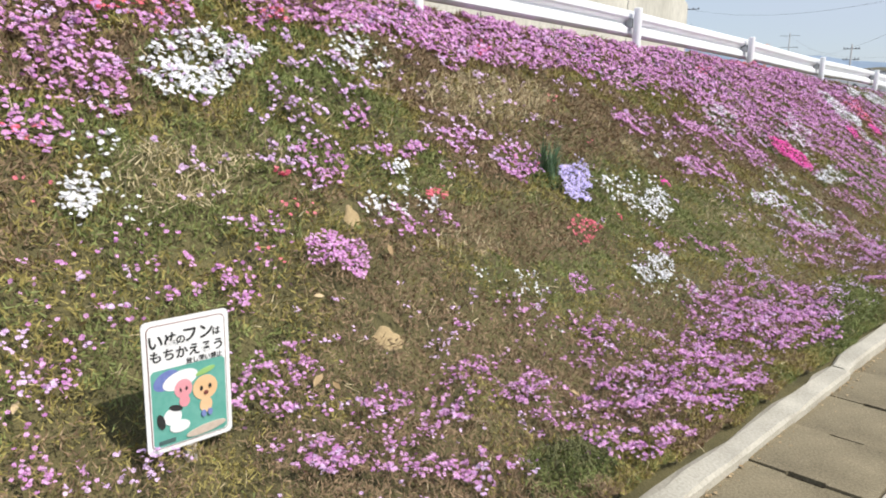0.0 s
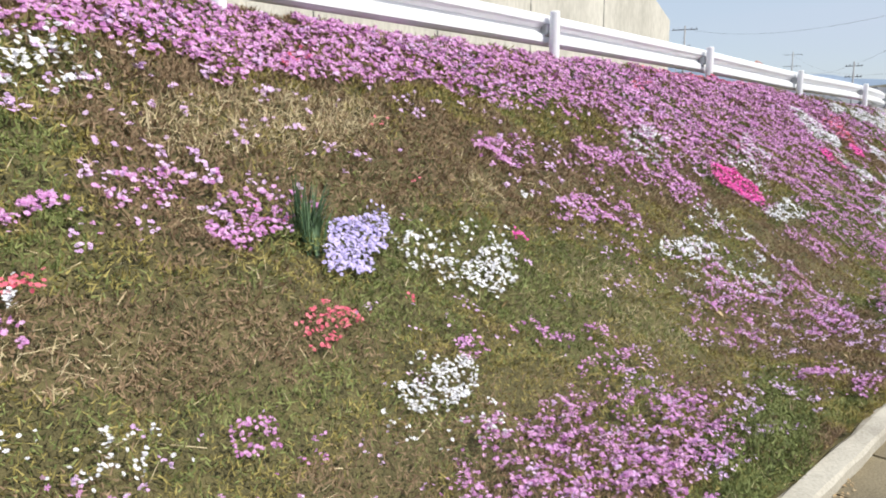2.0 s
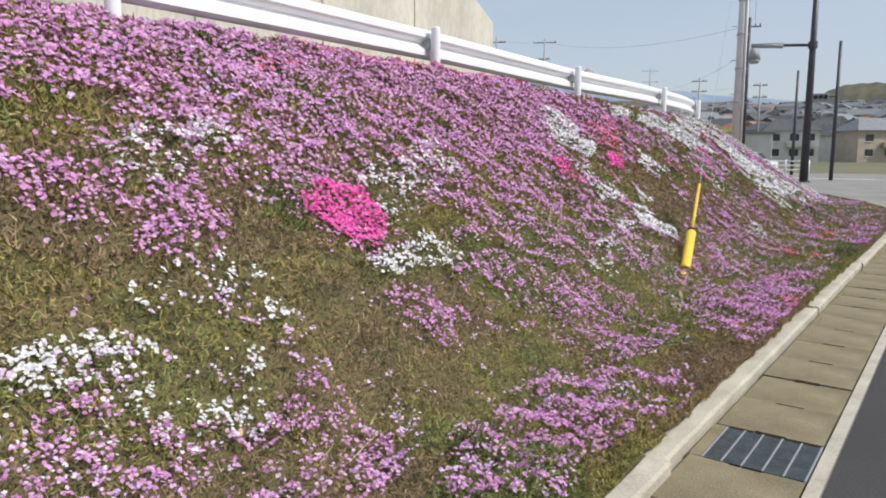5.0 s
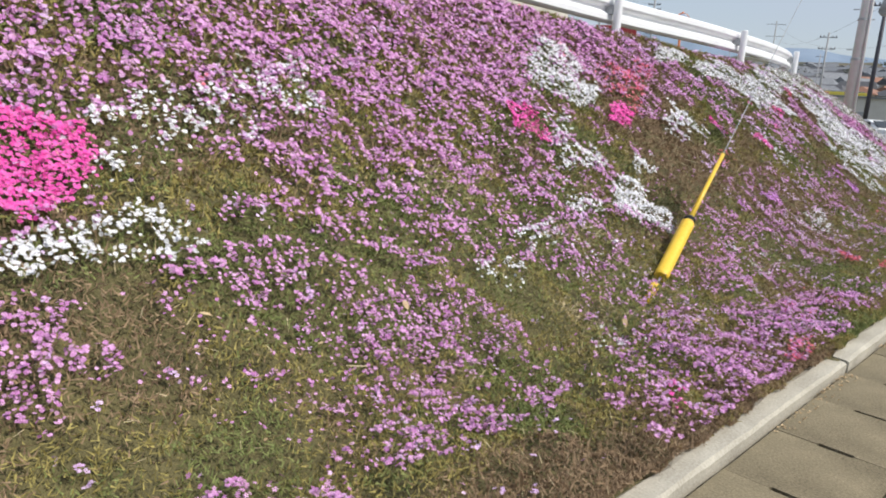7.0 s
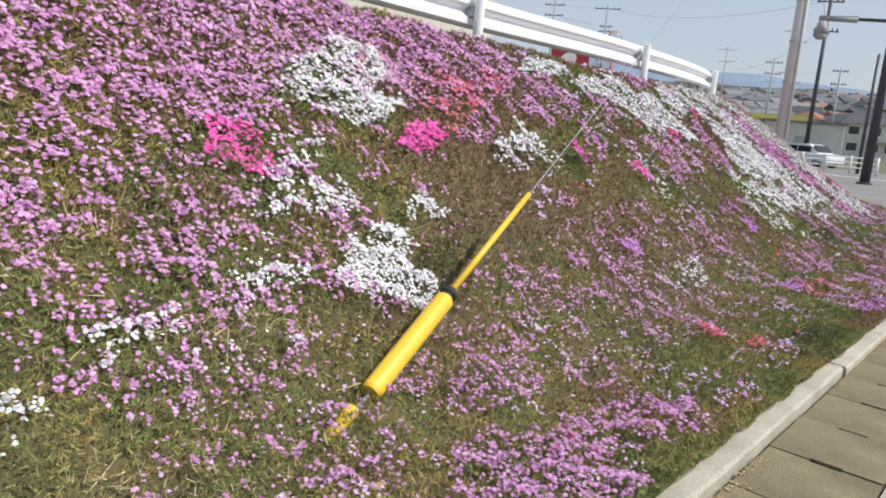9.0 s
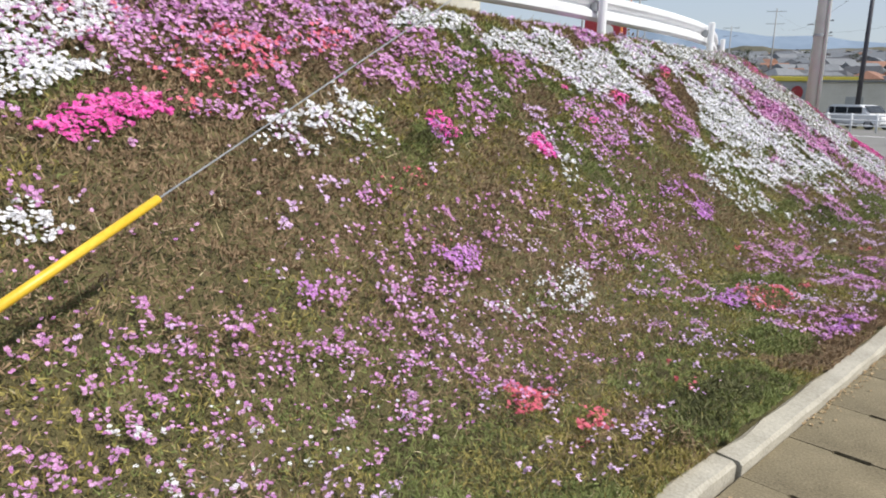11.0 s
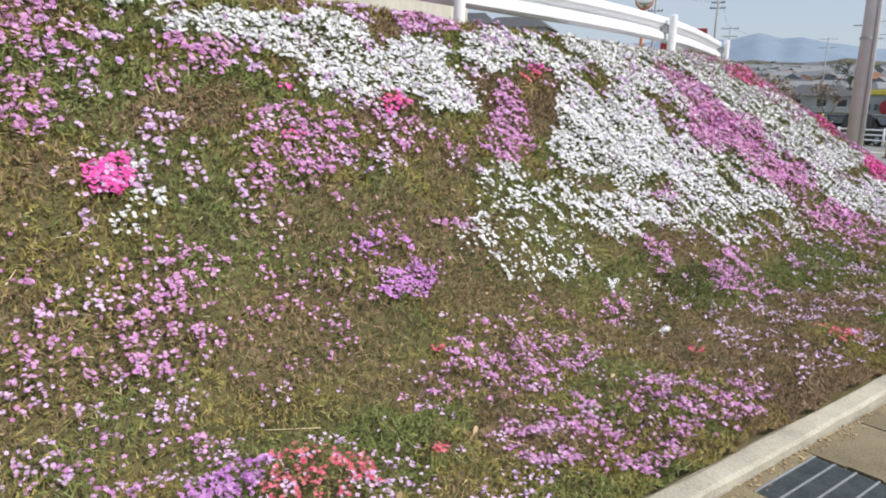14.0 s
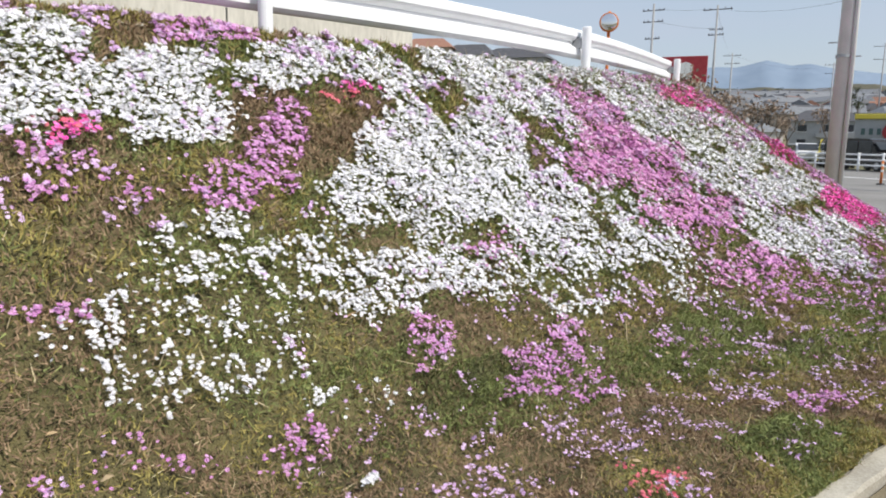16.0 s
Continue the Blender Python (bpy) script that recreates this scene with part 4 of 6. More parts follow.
def inside(p, s, d, grow=1.0):
    """How far (s, d) lies in a patch: 1 in its middle, 0 outside, with a ragged rim."""
    a, b, c, e = p[2], p[4], p[3], p[5]
    det = a * e - b * c
    if abs(det) < 1e-5:
        det = 1e-5
    x, y = s - p[0], d - p[1]
    u, v = (e * x - b * y) / det / grow, (-c * x + a * y) / det / grow
    r = np.sqrt(u * u + v * v) + 0.55 * (vnoise(s, d, 3.1, 21) - 0.5) + 0.35 * (vnoise(s, d, 8.0, 22) - 0.5)
    return np.clip((1.3 - r) / 0.45, 0, 1)


def area_field(kind, s, d, grow=1.0):
    f = np.zeros_like(s)
    for p in PATCHES[kind]:
        reach = 1.7 * grow * (abs(p[2]) + abs(p[4])) + 0.1
        k = np.nonzero(np.abs(s - p[0]) < reach)[0]
        if len(k):
            f[k] = np.maximum(f[k], p[6] * inside(p, s[k], d[k], grow))
    return f


def crowding(kind, s, d):
    """The share of the thickest patch in all those that overlap at a place."""
    most, total = np.zeros_like(s), np.full_like(s, 1e-6)
    for p in PATCHES[kind]:
        reach = 1.7 * (abs(p[2]) + abs(p[4])) + 0.1
        k = np.nonzero(np.abs(s - p[0]) < reach)[0]
        if len(k):
            f = p[6] * inside(p, s[k], d[k])
            most[k] = np.maximum(most[k], f)
            total[k] += f
    return np.clip(most / total, 0, 1)


def frames_at(s, d, tilt):
    """Leaning frames (right, ahead, up) on the bank, each thrown off by tilt."""
    _, _, nx, ny = edge_at(s)
    lean = np.clip((d - 0.8) / 0.8, 0.1, 1) * 0.5
    up = np.stack([-nx * lean, -ny * lean, np.full_like(s, 0.9)], -1) + rng.normal(0, tilt, (len(s), 3))
    up /= np.linalg.norm(up, axis=1)[:, None]
    a = rng.normal(0, 1, (len(s), 3))
    right = np.cross(up, a)
    right /= np.linalg.norm(right, axis=1)[:, None]
    return right, np.cross(up, right), up


def raw_mesh(name, verts, sizes, index, material):
    me = bpy.data.meshes.new(name)
    me.vertices.add(len(verts))
    me.vertices.foreach_set("co", np.ascontiguousarray(verts, dtype=np.float32).ravel())
    me.loops.add(len(index))
    me.loops.foreach_set("vertex_index", np.ascontiguousarray(index, dtype=np.int32))
    me.polygons.add(len(sizes))
    me.polygons.foreach_set("loop_start", np.concatenate([[0], np.cumsum(sizes)[:-1]]).astype(np.int32))
    me.materials.append(material)
    me.update(calc_edges=True)
    return me


def flower_mesh(name, s, d, lift, radius, material, full):
    """Five-petalled flowers; full ones have notched petals of four corners, the rest have three."""
    n = len(s)
    base = bank_point(s, d, lift)
    r, a, u = frames_at(s, d, 0.42)
    local = [(0, 0, 0)]
    face = []
    for i in range(5):
        w = 2 * math.pi * i / 5
        ring = ((0.40, 0.78, 0.16), (0.0, 1.0, 0.10), (-0.40, 0.78, 0.16)) if full else ((0.46, 0.85, 0.14), (-0.46, 0.85, 0.14))
        j = len(local)
        for dw, rr, h in ring:
            local.append((rr * math.cos(w + dw), rr * math.sin(w + dw), h))
        face += [0] + list(range(j, j + len(ring)))
    local = np.array(local)
    m = len(local)
    scale = (radius * rng.uniform(0.75, 1.2, n))[:, None, None]
    v = base[:, None, :] + scale * (r[:, None, :] * local[None, :, :1] + a[:, None, :] * local[None, :, 1:2] + u[:, None, :] * local[None, :, 2:])
    per = 4 if full else 3
    index = (np.array(face)[None, :] + m * np.arange(n)[:, None]).ravel()
    return raw_mesh(name, v.reshape(-1, 3), np.full(n * 5, per), index, material)


def blade_mesh(name, s, d, lift, length, width, material, tilt=0.55):
    """Narrow leaves, each a leaning blade."""
    n = len(s)
    base = bank_point(s, d, lift)
    r, a, u = frames_at(s, d, tilt)
    L, W = (length * rng.uniform(0.6, 1.4, n))[:, None], (width * rng.uniform(0.7, 1.3, n))[:, None]
    bend = a * L * rng.uniform(0.1, 0.8, (n, 1))
    v = np.stack([base - r * W / 2 - u * 0.01, base + r * W / 2 - u * 0.01, base + u * L * 0.9 + bend], 1)
    return raw_mesh(name, v.reshape(-1, 3), np.full(n, 3), np.arange(3 * n), material)


def uniformly(v):
    """Flattens the spread of smooth noise, which crowds about its middle."""
    return 1 / (1 + np.exp(-(v - 0.5) * 9.0))


def clumps(s, d):
    return uniformly(0.45 * vnoise(s, d, 11.0, 31) + 0.35 * vnoise(s, d, 24.0, 32) + 0.2 * vnoise(s, d, 4.0, 33))


def petal_size(s, d):
    return np.clip(0.0086 + 0.0044 * (d - 1.2) + 0.0015 * np.maximum(s - 19, 0), 0.0086, 0.029)


def cushion(s, d):
    return 0.03 + 0.05 * vnoise(s, d, 6.0, 41) + 0.045 * vnoise(s, d, 13.0, 42) + rng.uniform(-0.008, 0.012, len(s))


def huddle(s, d, pull, cell=0.085):
    """Draws flowers together into small tussocks; gives their places and a dome's height for each."""
    i, j = np.floor(s / cell), np.floor(d / cell)
    cs, cd = (i + 0.2 + 0.6 * lattice(i, j, 91)) * cell, (j + 0.2 + 0.6 * lattice(i, j, 92)) * cell
    x, y = (s - cs) * (1 - pull), (d - cd) * (1 - pull)
    rise_ = np.clip(1 - (x * x + y * y) / (0.45 * cell) ** 2, 0, 1)
    return cs + x, cd + y, (0.008 + 0.03 * pull) * rise_


LOOK = {"white": (WHITE, "patch of white moss phlox on the bank"), "pink": (PINK, "patch of pink moss phlox on the bank"),
        "magenta": (MAGENTA, "vivid magenta moss phlox clump on the bank"), "violet": (VIOLET, "violet moss phlox clump among dry stems"),
        "orchid": (ORCHID, "orchid pink moss phlox stripe through the white"), "lavender": (LAVENDER, "pale lavender moss phlox clump beside a leaf tuft"), "red": (RED, "sparse coral red moss phlox on brown stems")}
made_flowers = 0
for hue, (material_, label_) in LOOK.items():
    for p in PATCHES[hue]:
        det = abs(p[2] * p[5] - p[4] * p[3])
        size = max(math.pi * det, 0.004)
        r0 = float(petal_size(p[0], p[1]))
        n = int(min(size * 2.1 * (1.2 + 0.6 * p[6]) * {"magenta": 1.5, "violet": 1.0, "lavender": 1.5, "white": 1.15 if p[1] < 1.9 else 1.5, "orchid": 1.5, "pink": 1.0 if p[1] < 1.8 else 1.35}.get(hue, 1.0) / (2.36 * r0 * r0), 34000))
        w, q = rng.uniform(0, 2 * math.pi, n), 1.45 * np.sqrt(rng.uniform(0, 1, n))
        s, d = p[0] + q * np.cos(w) * p[2] + q * np.sin(w) * p[4], p[1] + q * np.cos(w) * p[3] + q * np.sin(w) * p[5]
        dens = p[6] * inside(p, s, d)
        if hue == "pink":
            dens = dens * (1 - 0.9 * np.maximum(np.maximum(area_field("magenta", s, d), area_field("white", s, d) ** 2), np.maximum(area_field("violet", s, d), area_field("lavender", s, d))))
        share = crowding(hue, s, d) if hue in ("pink", "white") else 1.0
        if hue == "white":
            dens = dens * (1 - 0.9 * np.maximum(area_field("orchid", s, d), area_field("magenta", s, d)))
        ok = (rng.uniform(0, 1, n) < share) & ((clumps(s, d) < dens * (0.8 + 0.35 * p[6])) | (rng.uniform(0, 1, n) < dens * 0.22)) & (rng.uniform(0, 1, n) < 0.35 + 0.65 * p[6]) & (d > 0.11) & (d < 4.75)
        s, d = s[ok], d[ok]
        if len(s) < 4:
            continue
        made_flowers += len(s)
        s, d, dome = huddle(s, d, 0.3 * (1 - min(p[6], 1) ** 2))
        me = flower_mesh("moss_phlox", s, d, cushion(s, d) + dome, petal_size(s, d), material_, p[1] < 1.0 and p[0] < 19)
        if hue in ("magenta", "violet", "lavender"):
            clump = thing("phlox_clump", label_, "flowers", group="vivid phlox clumps")
            ob = tagged(new("blossom", me), kind="stuff")
            ob.parent = clump
            leaf = rng.uniform(0, 1, len(s)) < 0.35
            ob = tagged(new("foliage", blade_mesh("foliage", s[leaf], d[leaf], 0.01, 0.04, 0.006, CUSHION, 0.8)), kind="stuff")
            ob.parent = clump
        else:
            tagged(new("moss_phlox", me), label_, "flowers", hue + " moss phlox patches on the bank", "stuff")

# single flowers between the patches
n = 420000
s, d = rng.uniform(-8, 34, n), rng.uniform(0.2, 4.4, n)
keep = clumps(s + 50, d) < 0.17 * uniformly(vnoise(s, d, 0.7, 51)) + 0.06 + 0.12 * np.clip(1.7 - d, 0, 1)
s, d, dome = huddle(s[keep], d[keep], 0.25)
tagged(new("phlox_scatter", flower_mesh("phlox_scatter", s, d, cushion(s, d) + dome, petal_size(s, d), LILAC, False)),
       "scattered single lilac moss phlox flowers between the patches", "flowers", kind="stuff")

# leaves: dry brown, olive, green and straw
n = 1050000
s = rng.uniform(-3.2, 31, n)
d = 0.085 + 4.5 * rng.uniform(0, 1, n) ** 1.6
thin = rng.uniform(0, 1, n) < np.clip(1.15 - 0.022 * np.maximum(s - 16, 0), 0.5, 1)
soil = area_field("soil", s, d)
ok = thin & (rng.uniform(0, 1, n) > soil) & (clumps(s * 0.7, d * 0.7) < 0.97)
s, d = s[ok], d[ok]
n = len(s)
brown, straw = area_field("brown", s, d), area_field("straw", s, d)
green = np.maximum(area_field("white", s, d, 1.25), area_field("shrub", s, d))
mix = 0.6 * vnoise(s, d, 1.3, 61) + 0.4 * vnoise(s, d, 5.0, 62) + rng.normal(0, 0.07, n)
kind_of = np.where(mix < 0.45, 2, np.where(mix < 0.62, 0, 1))
kind_of = np.where(rng.uniform(0, 1, n) < green * 0.9, 1, kind_of)
kind_of = np.where(rng.uniform(0, 1, n) < brown * 1.1, 2, kind_of)
kind_of = np.where(rng.uniform(0, 1, n) < straw * 0.7 + 0.012, 3, kind_of)
far = np.clip((d - 1.0) / 3, 0, 1) + np.clip((s - 20) / 10, 0, 1)
for i, (nm, mt, lb) in enumerate((("foliage_olive", LEAF_OLIVE, "olive moss phlox leaves and short grass on the bank"), ("foliage_green", LEAF_GREEN, "fresh green moss phlox leaves on the bank"),
                                  ("foliage_brown", LEAF_BROWN, "dry brown moss phlox stems on the bank"), ("dry_grass", STRAW, "straw coloured dry grass on the bank"))):
    k = kind_of == i
    me = blade_mesh(nm, s[k], d[k], 0.05 * vnoise(s[k], d[k], 6.0, 41) + 0.05 * vnoise(s[k], d[k], 13.0, 42), (0.021 if i != 3 else 0.042) * (1 + 1.3 * far[k]), (0.0056 if i != 3 else 0.004) * (1 + 1.7 * far[k]), mt, 0.95)
    tagged(new(nm, me), lb, "plants", kind="stuff")

# bare patches of sandy soil
for p in PATCHES["soil"]:
    n = 18
    vs, fs = [], []
    for i in range(n + 1):
        for j in range(24):
            w, q = 2 * math.pi * j / 24, 1.15 * i / n
            q = q * (1 + 0.45 * (float(vnoise(math.cos(w) * 2 + 9, math.sin(w) * 2 + p[0], 1.3, 81)) - 0.5))
            s0, d0 = p[0] + q * (math.cos(w) * p[2] + math.sin(w) * p[4]), p[1] + q * (math.cos(w) * p[3] + math.sin(w) * p[5])
            vs.append(bank_point(np.array(s0), np.array(d0), 0.02 - 0.05 * (i / n) ** 3).tolist())
    for i in range(n):
        for j in range(24):
            fs.append((i * 24 + j, i * 24 + (j + 1) % 24, (i + 1) * 24 + (j + 1) % 24, (i + 1) * 24 + j))
    tagged(new("bare_soil", mesh_of("bare_soil", vs, fs, SAND, True)), "bare patch of tan sandy soil in the bank", "soil", "bare soil patches", "stuff")

# low cushions without flowers
for p in PATCHES["shrub"]:
    size = max(math.pi * abs(p[2] * p[5] - p[4] * p[3]), 0.01)
    n = int(min(size * 9000 * p[6], 9000))
    w, q = rng.uniform(0, 2 * math.pi, n), 1.2 * np.sqrt(rng.uniform(0, 1, n))
    s, d = p[0] + q * np.cos(w) * p[2] + q * np.sin(w) * p[4], p[1] + q * np.cos(w) * p[3] + q * np.sin(w) * p[5]
    hold = (rng.uniform(0, 1, n) < inside(p, s, d)) & (d > 0.12) & (d < 4.5)
    s, d, q = s[hold], d[hold], q[hold]
    if len(s) < 8:
        continue
    lift = 0.09 * p[6] * np.clip(1.2 - q, 0, 1) * (0.5 + vnoise(s, d, 9, 44)) + rng.uniform(0, 0.03, len(s))
    tagged(new("phlox_cushion", blade_mesh("phlox_cushion", s, d, lift, 0.03, 0.006, LEAF_GREEN if p[6] < 0.95 else CUSHION, 0.8)),
           "dark green cushion of moss phlox without flowers", "plant", "cushions without flowers", "stuff")

# loose dry stems
stems = []
for k in range(150):
    s0, d0 = rng.uniform(-3, 22), rng.uniform(0.3, 3.0)
    p0 = Vector(bank_point(np.array(s0), np.array(d0), 0.05).tolist())
    v = Vector((rng.normal(), rng.normal(), rng.normal(0, 0.25) + 0.15)).normalized() * rng.uniform(0.06, 0.22)
    stems.append((p0, p0 + v))
bm = bmesh.new()
for a, b in stems:
    add_rod(bm, a, b, 0.0028, 0.0012, 4)
solo("dry_stems", bm, STRAW, "loose pale dry stems lying on the bank", "stems", "stuff")

# dead leaves
bm = bmesh.new()
for k in range(110):
    s0, d0 = rng.uniform(-3, 20), rng.uniform(0.2, 2.6)
    p0 = Vector(bank_point(np.array(s0), np.array(d0), 0.06).tolist())
    m = Matrix.Translation(p0) @ Euler((rng.normal(0, 0.5), rng.normal(0, 0.5) + 0.3, rng.uniform(0, 6.28))).to_matrix().to_4x4()
    z = rng.uniform(0.012, 0.024)
    vs = [bm.verts.new(m @ Vector(c)) for c in ((-z * 1.5, 0, 0), (-z * 0.4, z * 0.6, z * 0.25), (z * 0.7, z * 0.5, z * 0.3), (z * 1.5, 0, 0.0), (z * 0.7, -z * 0.5, z * 0.3), (-z * 0.4, -z * 0.6, z * 0.25))]
    bm.faces.new(vs)
solo("dead_leaves", bm, DEAD, "pale tan dead leaves caught in the phlox", "leaves", "stuff")

# tall leaf tuft
bm = bmesh.new()
for k in range(90):
    w, q = rng.uniform(0, 6.28), rng.uniform(0, 0.07)
    b0 = Vector(bank_point(np.array(2.0 + q * math.sin(w)), np.array(2.02 + q * math.cos(w)), 0.0).tolist())
    out_ = Vector((math.cos(w), math.sin(w), 0)) * rng.uniform(0.02, 0.16)
    h, wd = rng.uniform(0.16, 0.36), 0.006
    side = Vector((-math.sin(w), math.cos(w), 0)) * wd
    mid, tip = b0 + out_ * 0.35 + Vector((0, 0, h * 0.6)), b0 + out_ + Vector((0, 0, h))
    a1, a2, c1, c2, t1 = [bm.verts.new(v) for v in (b0 - side, b0 + side, mid + side * 0.8, mid - side * 0.8, tip)]
    bm.faces.new((a1, a2, c1, c2)), bm.faces.new((c2, c1, t1))
solo("leaf_tuft", bm, TUFT, "upright tuft of dark green narrow bulb leaves", "plant")

# ---- guy wire anchor in the bank ----
GA, GD = Vector((-1.11, 10.27, 0.262)), Vector((-0.2086, 0.8817, 0.4233)).normalized()
guy = thing("guy_wire", "steel guy wire with a yellow plastic guard anchored in the bank", "guy wire", (0, 0, 0))
bm = rod(GA, GA + GD * 0.62, 0.046, 0.046, 24)
add_rod(bm, GA + GD * 0.62, GA + GD * 0.635, 0.046, 0.036, 24)
add_rod(bm, GA - GD * 0.015, GA, 0.04, 0.046, 24)
part("guard_tube", bm, YELLOW, guy, "scuffed yellow plastic tube")
bm = rod(GA + GD * 0.60, GA + GD * 0.70, 0.034, 0.026, 16)
add_rod(bm, GA + GD * 0.66, GA + GD * 0.675, 0.04, 0.04, 16)
part("coupling", bm, BLACK, guy, "black rubber coupling", True)
part("guard_sleeve", rod(GA + GD * 0.69, GA + GD * 1.66, 0.017, 0.015, 14), YELLOW, guy, "slim yellow sleeve", True)
part("wire", rod(GA + GD * 0.3, GA + GD * 26.15, 0.0036, 0.0036, 6), STEEL, guy, "grey stranded wire")
bm = rod(GA - GD * 0.33 + Vector((0.0, 0, 0.035)), GA - GD * 0.14 + Vector((0.0, 0, 0.02)), 0.024, 0.03, 14)
part("anchor_sleeve", bm, YELLOW, guy, "yellow anchor end in the soil", True)
part("anchor_rod", rod(GA - GD * 0.2, GA + GD * 0.05, 0.009, 0.009, 8), STEEL, guy)

# ---- notice board in the bank ----
board = thing("notice_board", "small white notice board with a picture on a wooden stake", "sign", (-1.105, -1.085, 0.438), 1.5)


def plate(w, h, r, x0, x1):
    """A rounded rectangle in the yz plane, from x0 to x1."""
    bm = bmesh.new()
    ring = []
    for cy, cz, a0 in ((w / 2 - r, h / 2 - r, 0), (-w / 2 + r, h / 2 - r, 90), (-w / 2 + r, -h / 2 + r, 180), (w / 2 - r, -h / 2 + r, 270)):
        for k in range(6):
            a = radians(a0 + k * 18)
            ring.append(bm.verts.new((x0, cy + r * math.cos(a), cz + r * math.sin(a))))
    f = bm.faces.new(ring)
    made = bmesh.ops.extrude_face_region(bm, geom=[f])
    bmesh.ops.translate(bm, vec=(x1 - x0, 0, 0), verts=[v for v in made["geom"] if isinstance(v, bmesh.types.BMVert)])
    return bm


def disc(y, z, ry, rz, x0, x1, turn=0.0, seg=18):
    bm = bmesh.new()
    vs = []
    for k in range(seg):
        a = 2 * math.pi * k / seg
        p, q = ry * math.cos(a), rz * math.sin(a)
        vs.append(bm.verts.new((x0, y + p * math.cos(turn) - q * math.sin(turn), z + p * math.sin(turn) + q * math.cos(turn))))
    f = bm.faces.new(vs)
    made = bmesh.ops.extrude_face_region(bm, geom=[f])
    bmesh.ops.translate(bm, vec=(x1 - x0, 0, 0), verts=[v for v in made["geom"] if isinstance(v, bmesh.types.BMVert)])
    return bm


part("panel", plate(0.29, 0.435, 0.018, -0.004, 0.0), SIGNWHITE, board, "white enamelled panel")
part("border", plate(0.262, 0.405, 0.02, 0.0, 0.0012), SIGNBROWN, board, "thin brown border line")
part("field", plate(0.257, 0.400, 0.018, 0.0012, 0.0022), SIGNWHITE, board)
part("picture_ground", plate(0.25, 0.255, 0.016, 0.0022, 0.003), SIGNTEAL, board, "teal picture field").location = (0, 0, -0.070)
bits = (("rainbow", -0.075, 0.02, 0.045, 0.03, SIGNBLUE, 0.4), ("cloud", -0.03, 0.012, 0.06, 0.03, SIGNWHITE, 0.2), ("pink_shape", -0.022, -0.02, 0.03, 0.032, SIGNPINK, 0),
        ("pink_body", -0.02, -0.062, 0.018, 0.02, SIGNPINK, 0), ("orange_head", 0.052, -0.035, 0.043, 0.042, SIGNORANGE, 0), ("orange_body", 0.052, -0.095, 0.022, 0.026, SIGNORANGE, 0),
        ("leaf_shape", 0.055, 0.022, 0.035, 0.009, SIGNGREEN, 0.25), ("white_shape", -0.062, -0.105, 0.03, 0.028, SIGNWHITE, 0), ("white_body", -0.04, -0.142, 0.034, 0.02, SIGNWHITE, 0),
        ("dark_ear", -0.1, -0.112, 0.012, 0.026, BLACK, 0.2), ("dark_ear", -0.05, -0.078, 0.022, 0.010, BLACK, -0.3), ("sand_strip", 0.05, -0.176, 0.07, 0.014, SIGNTAN, 0.1),
        ("eye", 0.038, -0.035, 0.005, 0.008, BLACK, 0), ("eye", 0.068, -0.032, 0.005, 0.008, BLACK, 0), ("eye", -0.032, -0.022, 0.003, 0.006, BLACK, 0), ("eye", -0.012, -0.02, 0.003, 0.006, BLACK, 0),
        ("muzzle", 0.053, -0.052, 0.008, 0.007, SIGNBROWN, 0), ("leg", 0.042, -0.122, 0.008, 0.012, SIGNBLUE, 0), ("leg", 0.064, -0.122, 0.008, 0.012, SIGNBLUE, 0))
for k, (nm, y, z, ry, rz, mt, tn) in enumerate(bits):
    part(nm, disc(y, z, ry, rz, 0.0028, 0.0038 + 0.0003 * k, tn), mt, board)


def lettering(name, text, y, z, size, parent, material, x=0.0034):
    cu = bpy.data.curves.new(name, "FONT")
    cu.body, cu.size, cu.extrude, cu.align_x, cu.offset = text, size, 0.0004, "CENTER", size * 0.022
    tmp = new(name, cu)
    me = bpy.data.meshes.new_from_object(tmp.evaluated_get(bpy.context.evaluated_depsgraph_get()))
    bpy.data.objects.remove(tmp)
    me.materials.clear()
    me.materials.append(material)
    ob = new(name, me)
    ob.parent = parent
    ob.matrix_local = pose(x, y, z, 90, 0, 90)
    return ob


lettering("writing", "\u3044\u306c", -0.078, 0.132, 0.052, board, BLACK)
lettering("writing", "\u306e", -0.022, 0.134, 0.032, board, BLACK)
lettering("writing", "\u30d5\u30f3", 0.036, 0.136, 0.054, board, BLACK)
lettering("writing", "\u306f", 0.099, 0.138, 0.03, board, BLACK)
lettering("writing", "\u3082\u3061\u304b\u3048\u308d\u3046", 0.0, 0.088, 0.042, board, BLACK)
lettering("writing", "\u653e\u3057\u98fc\u3044\u7981\u6b62", 0.055, 0.060, 0.021, board, BLACK)
part("writing_bar", box((0.003, -0.11, -0.19), (0.0042, -0.055, -0.176), 0.0), SIGNDARK, board, "unreadable small line of writing")
bm = box((-0.034, -0.018, -0.36), (-0.004, 0.018, 0.16), 0.002)
part("stake", bm, STAKE, board, "pale weathered wooden stake")

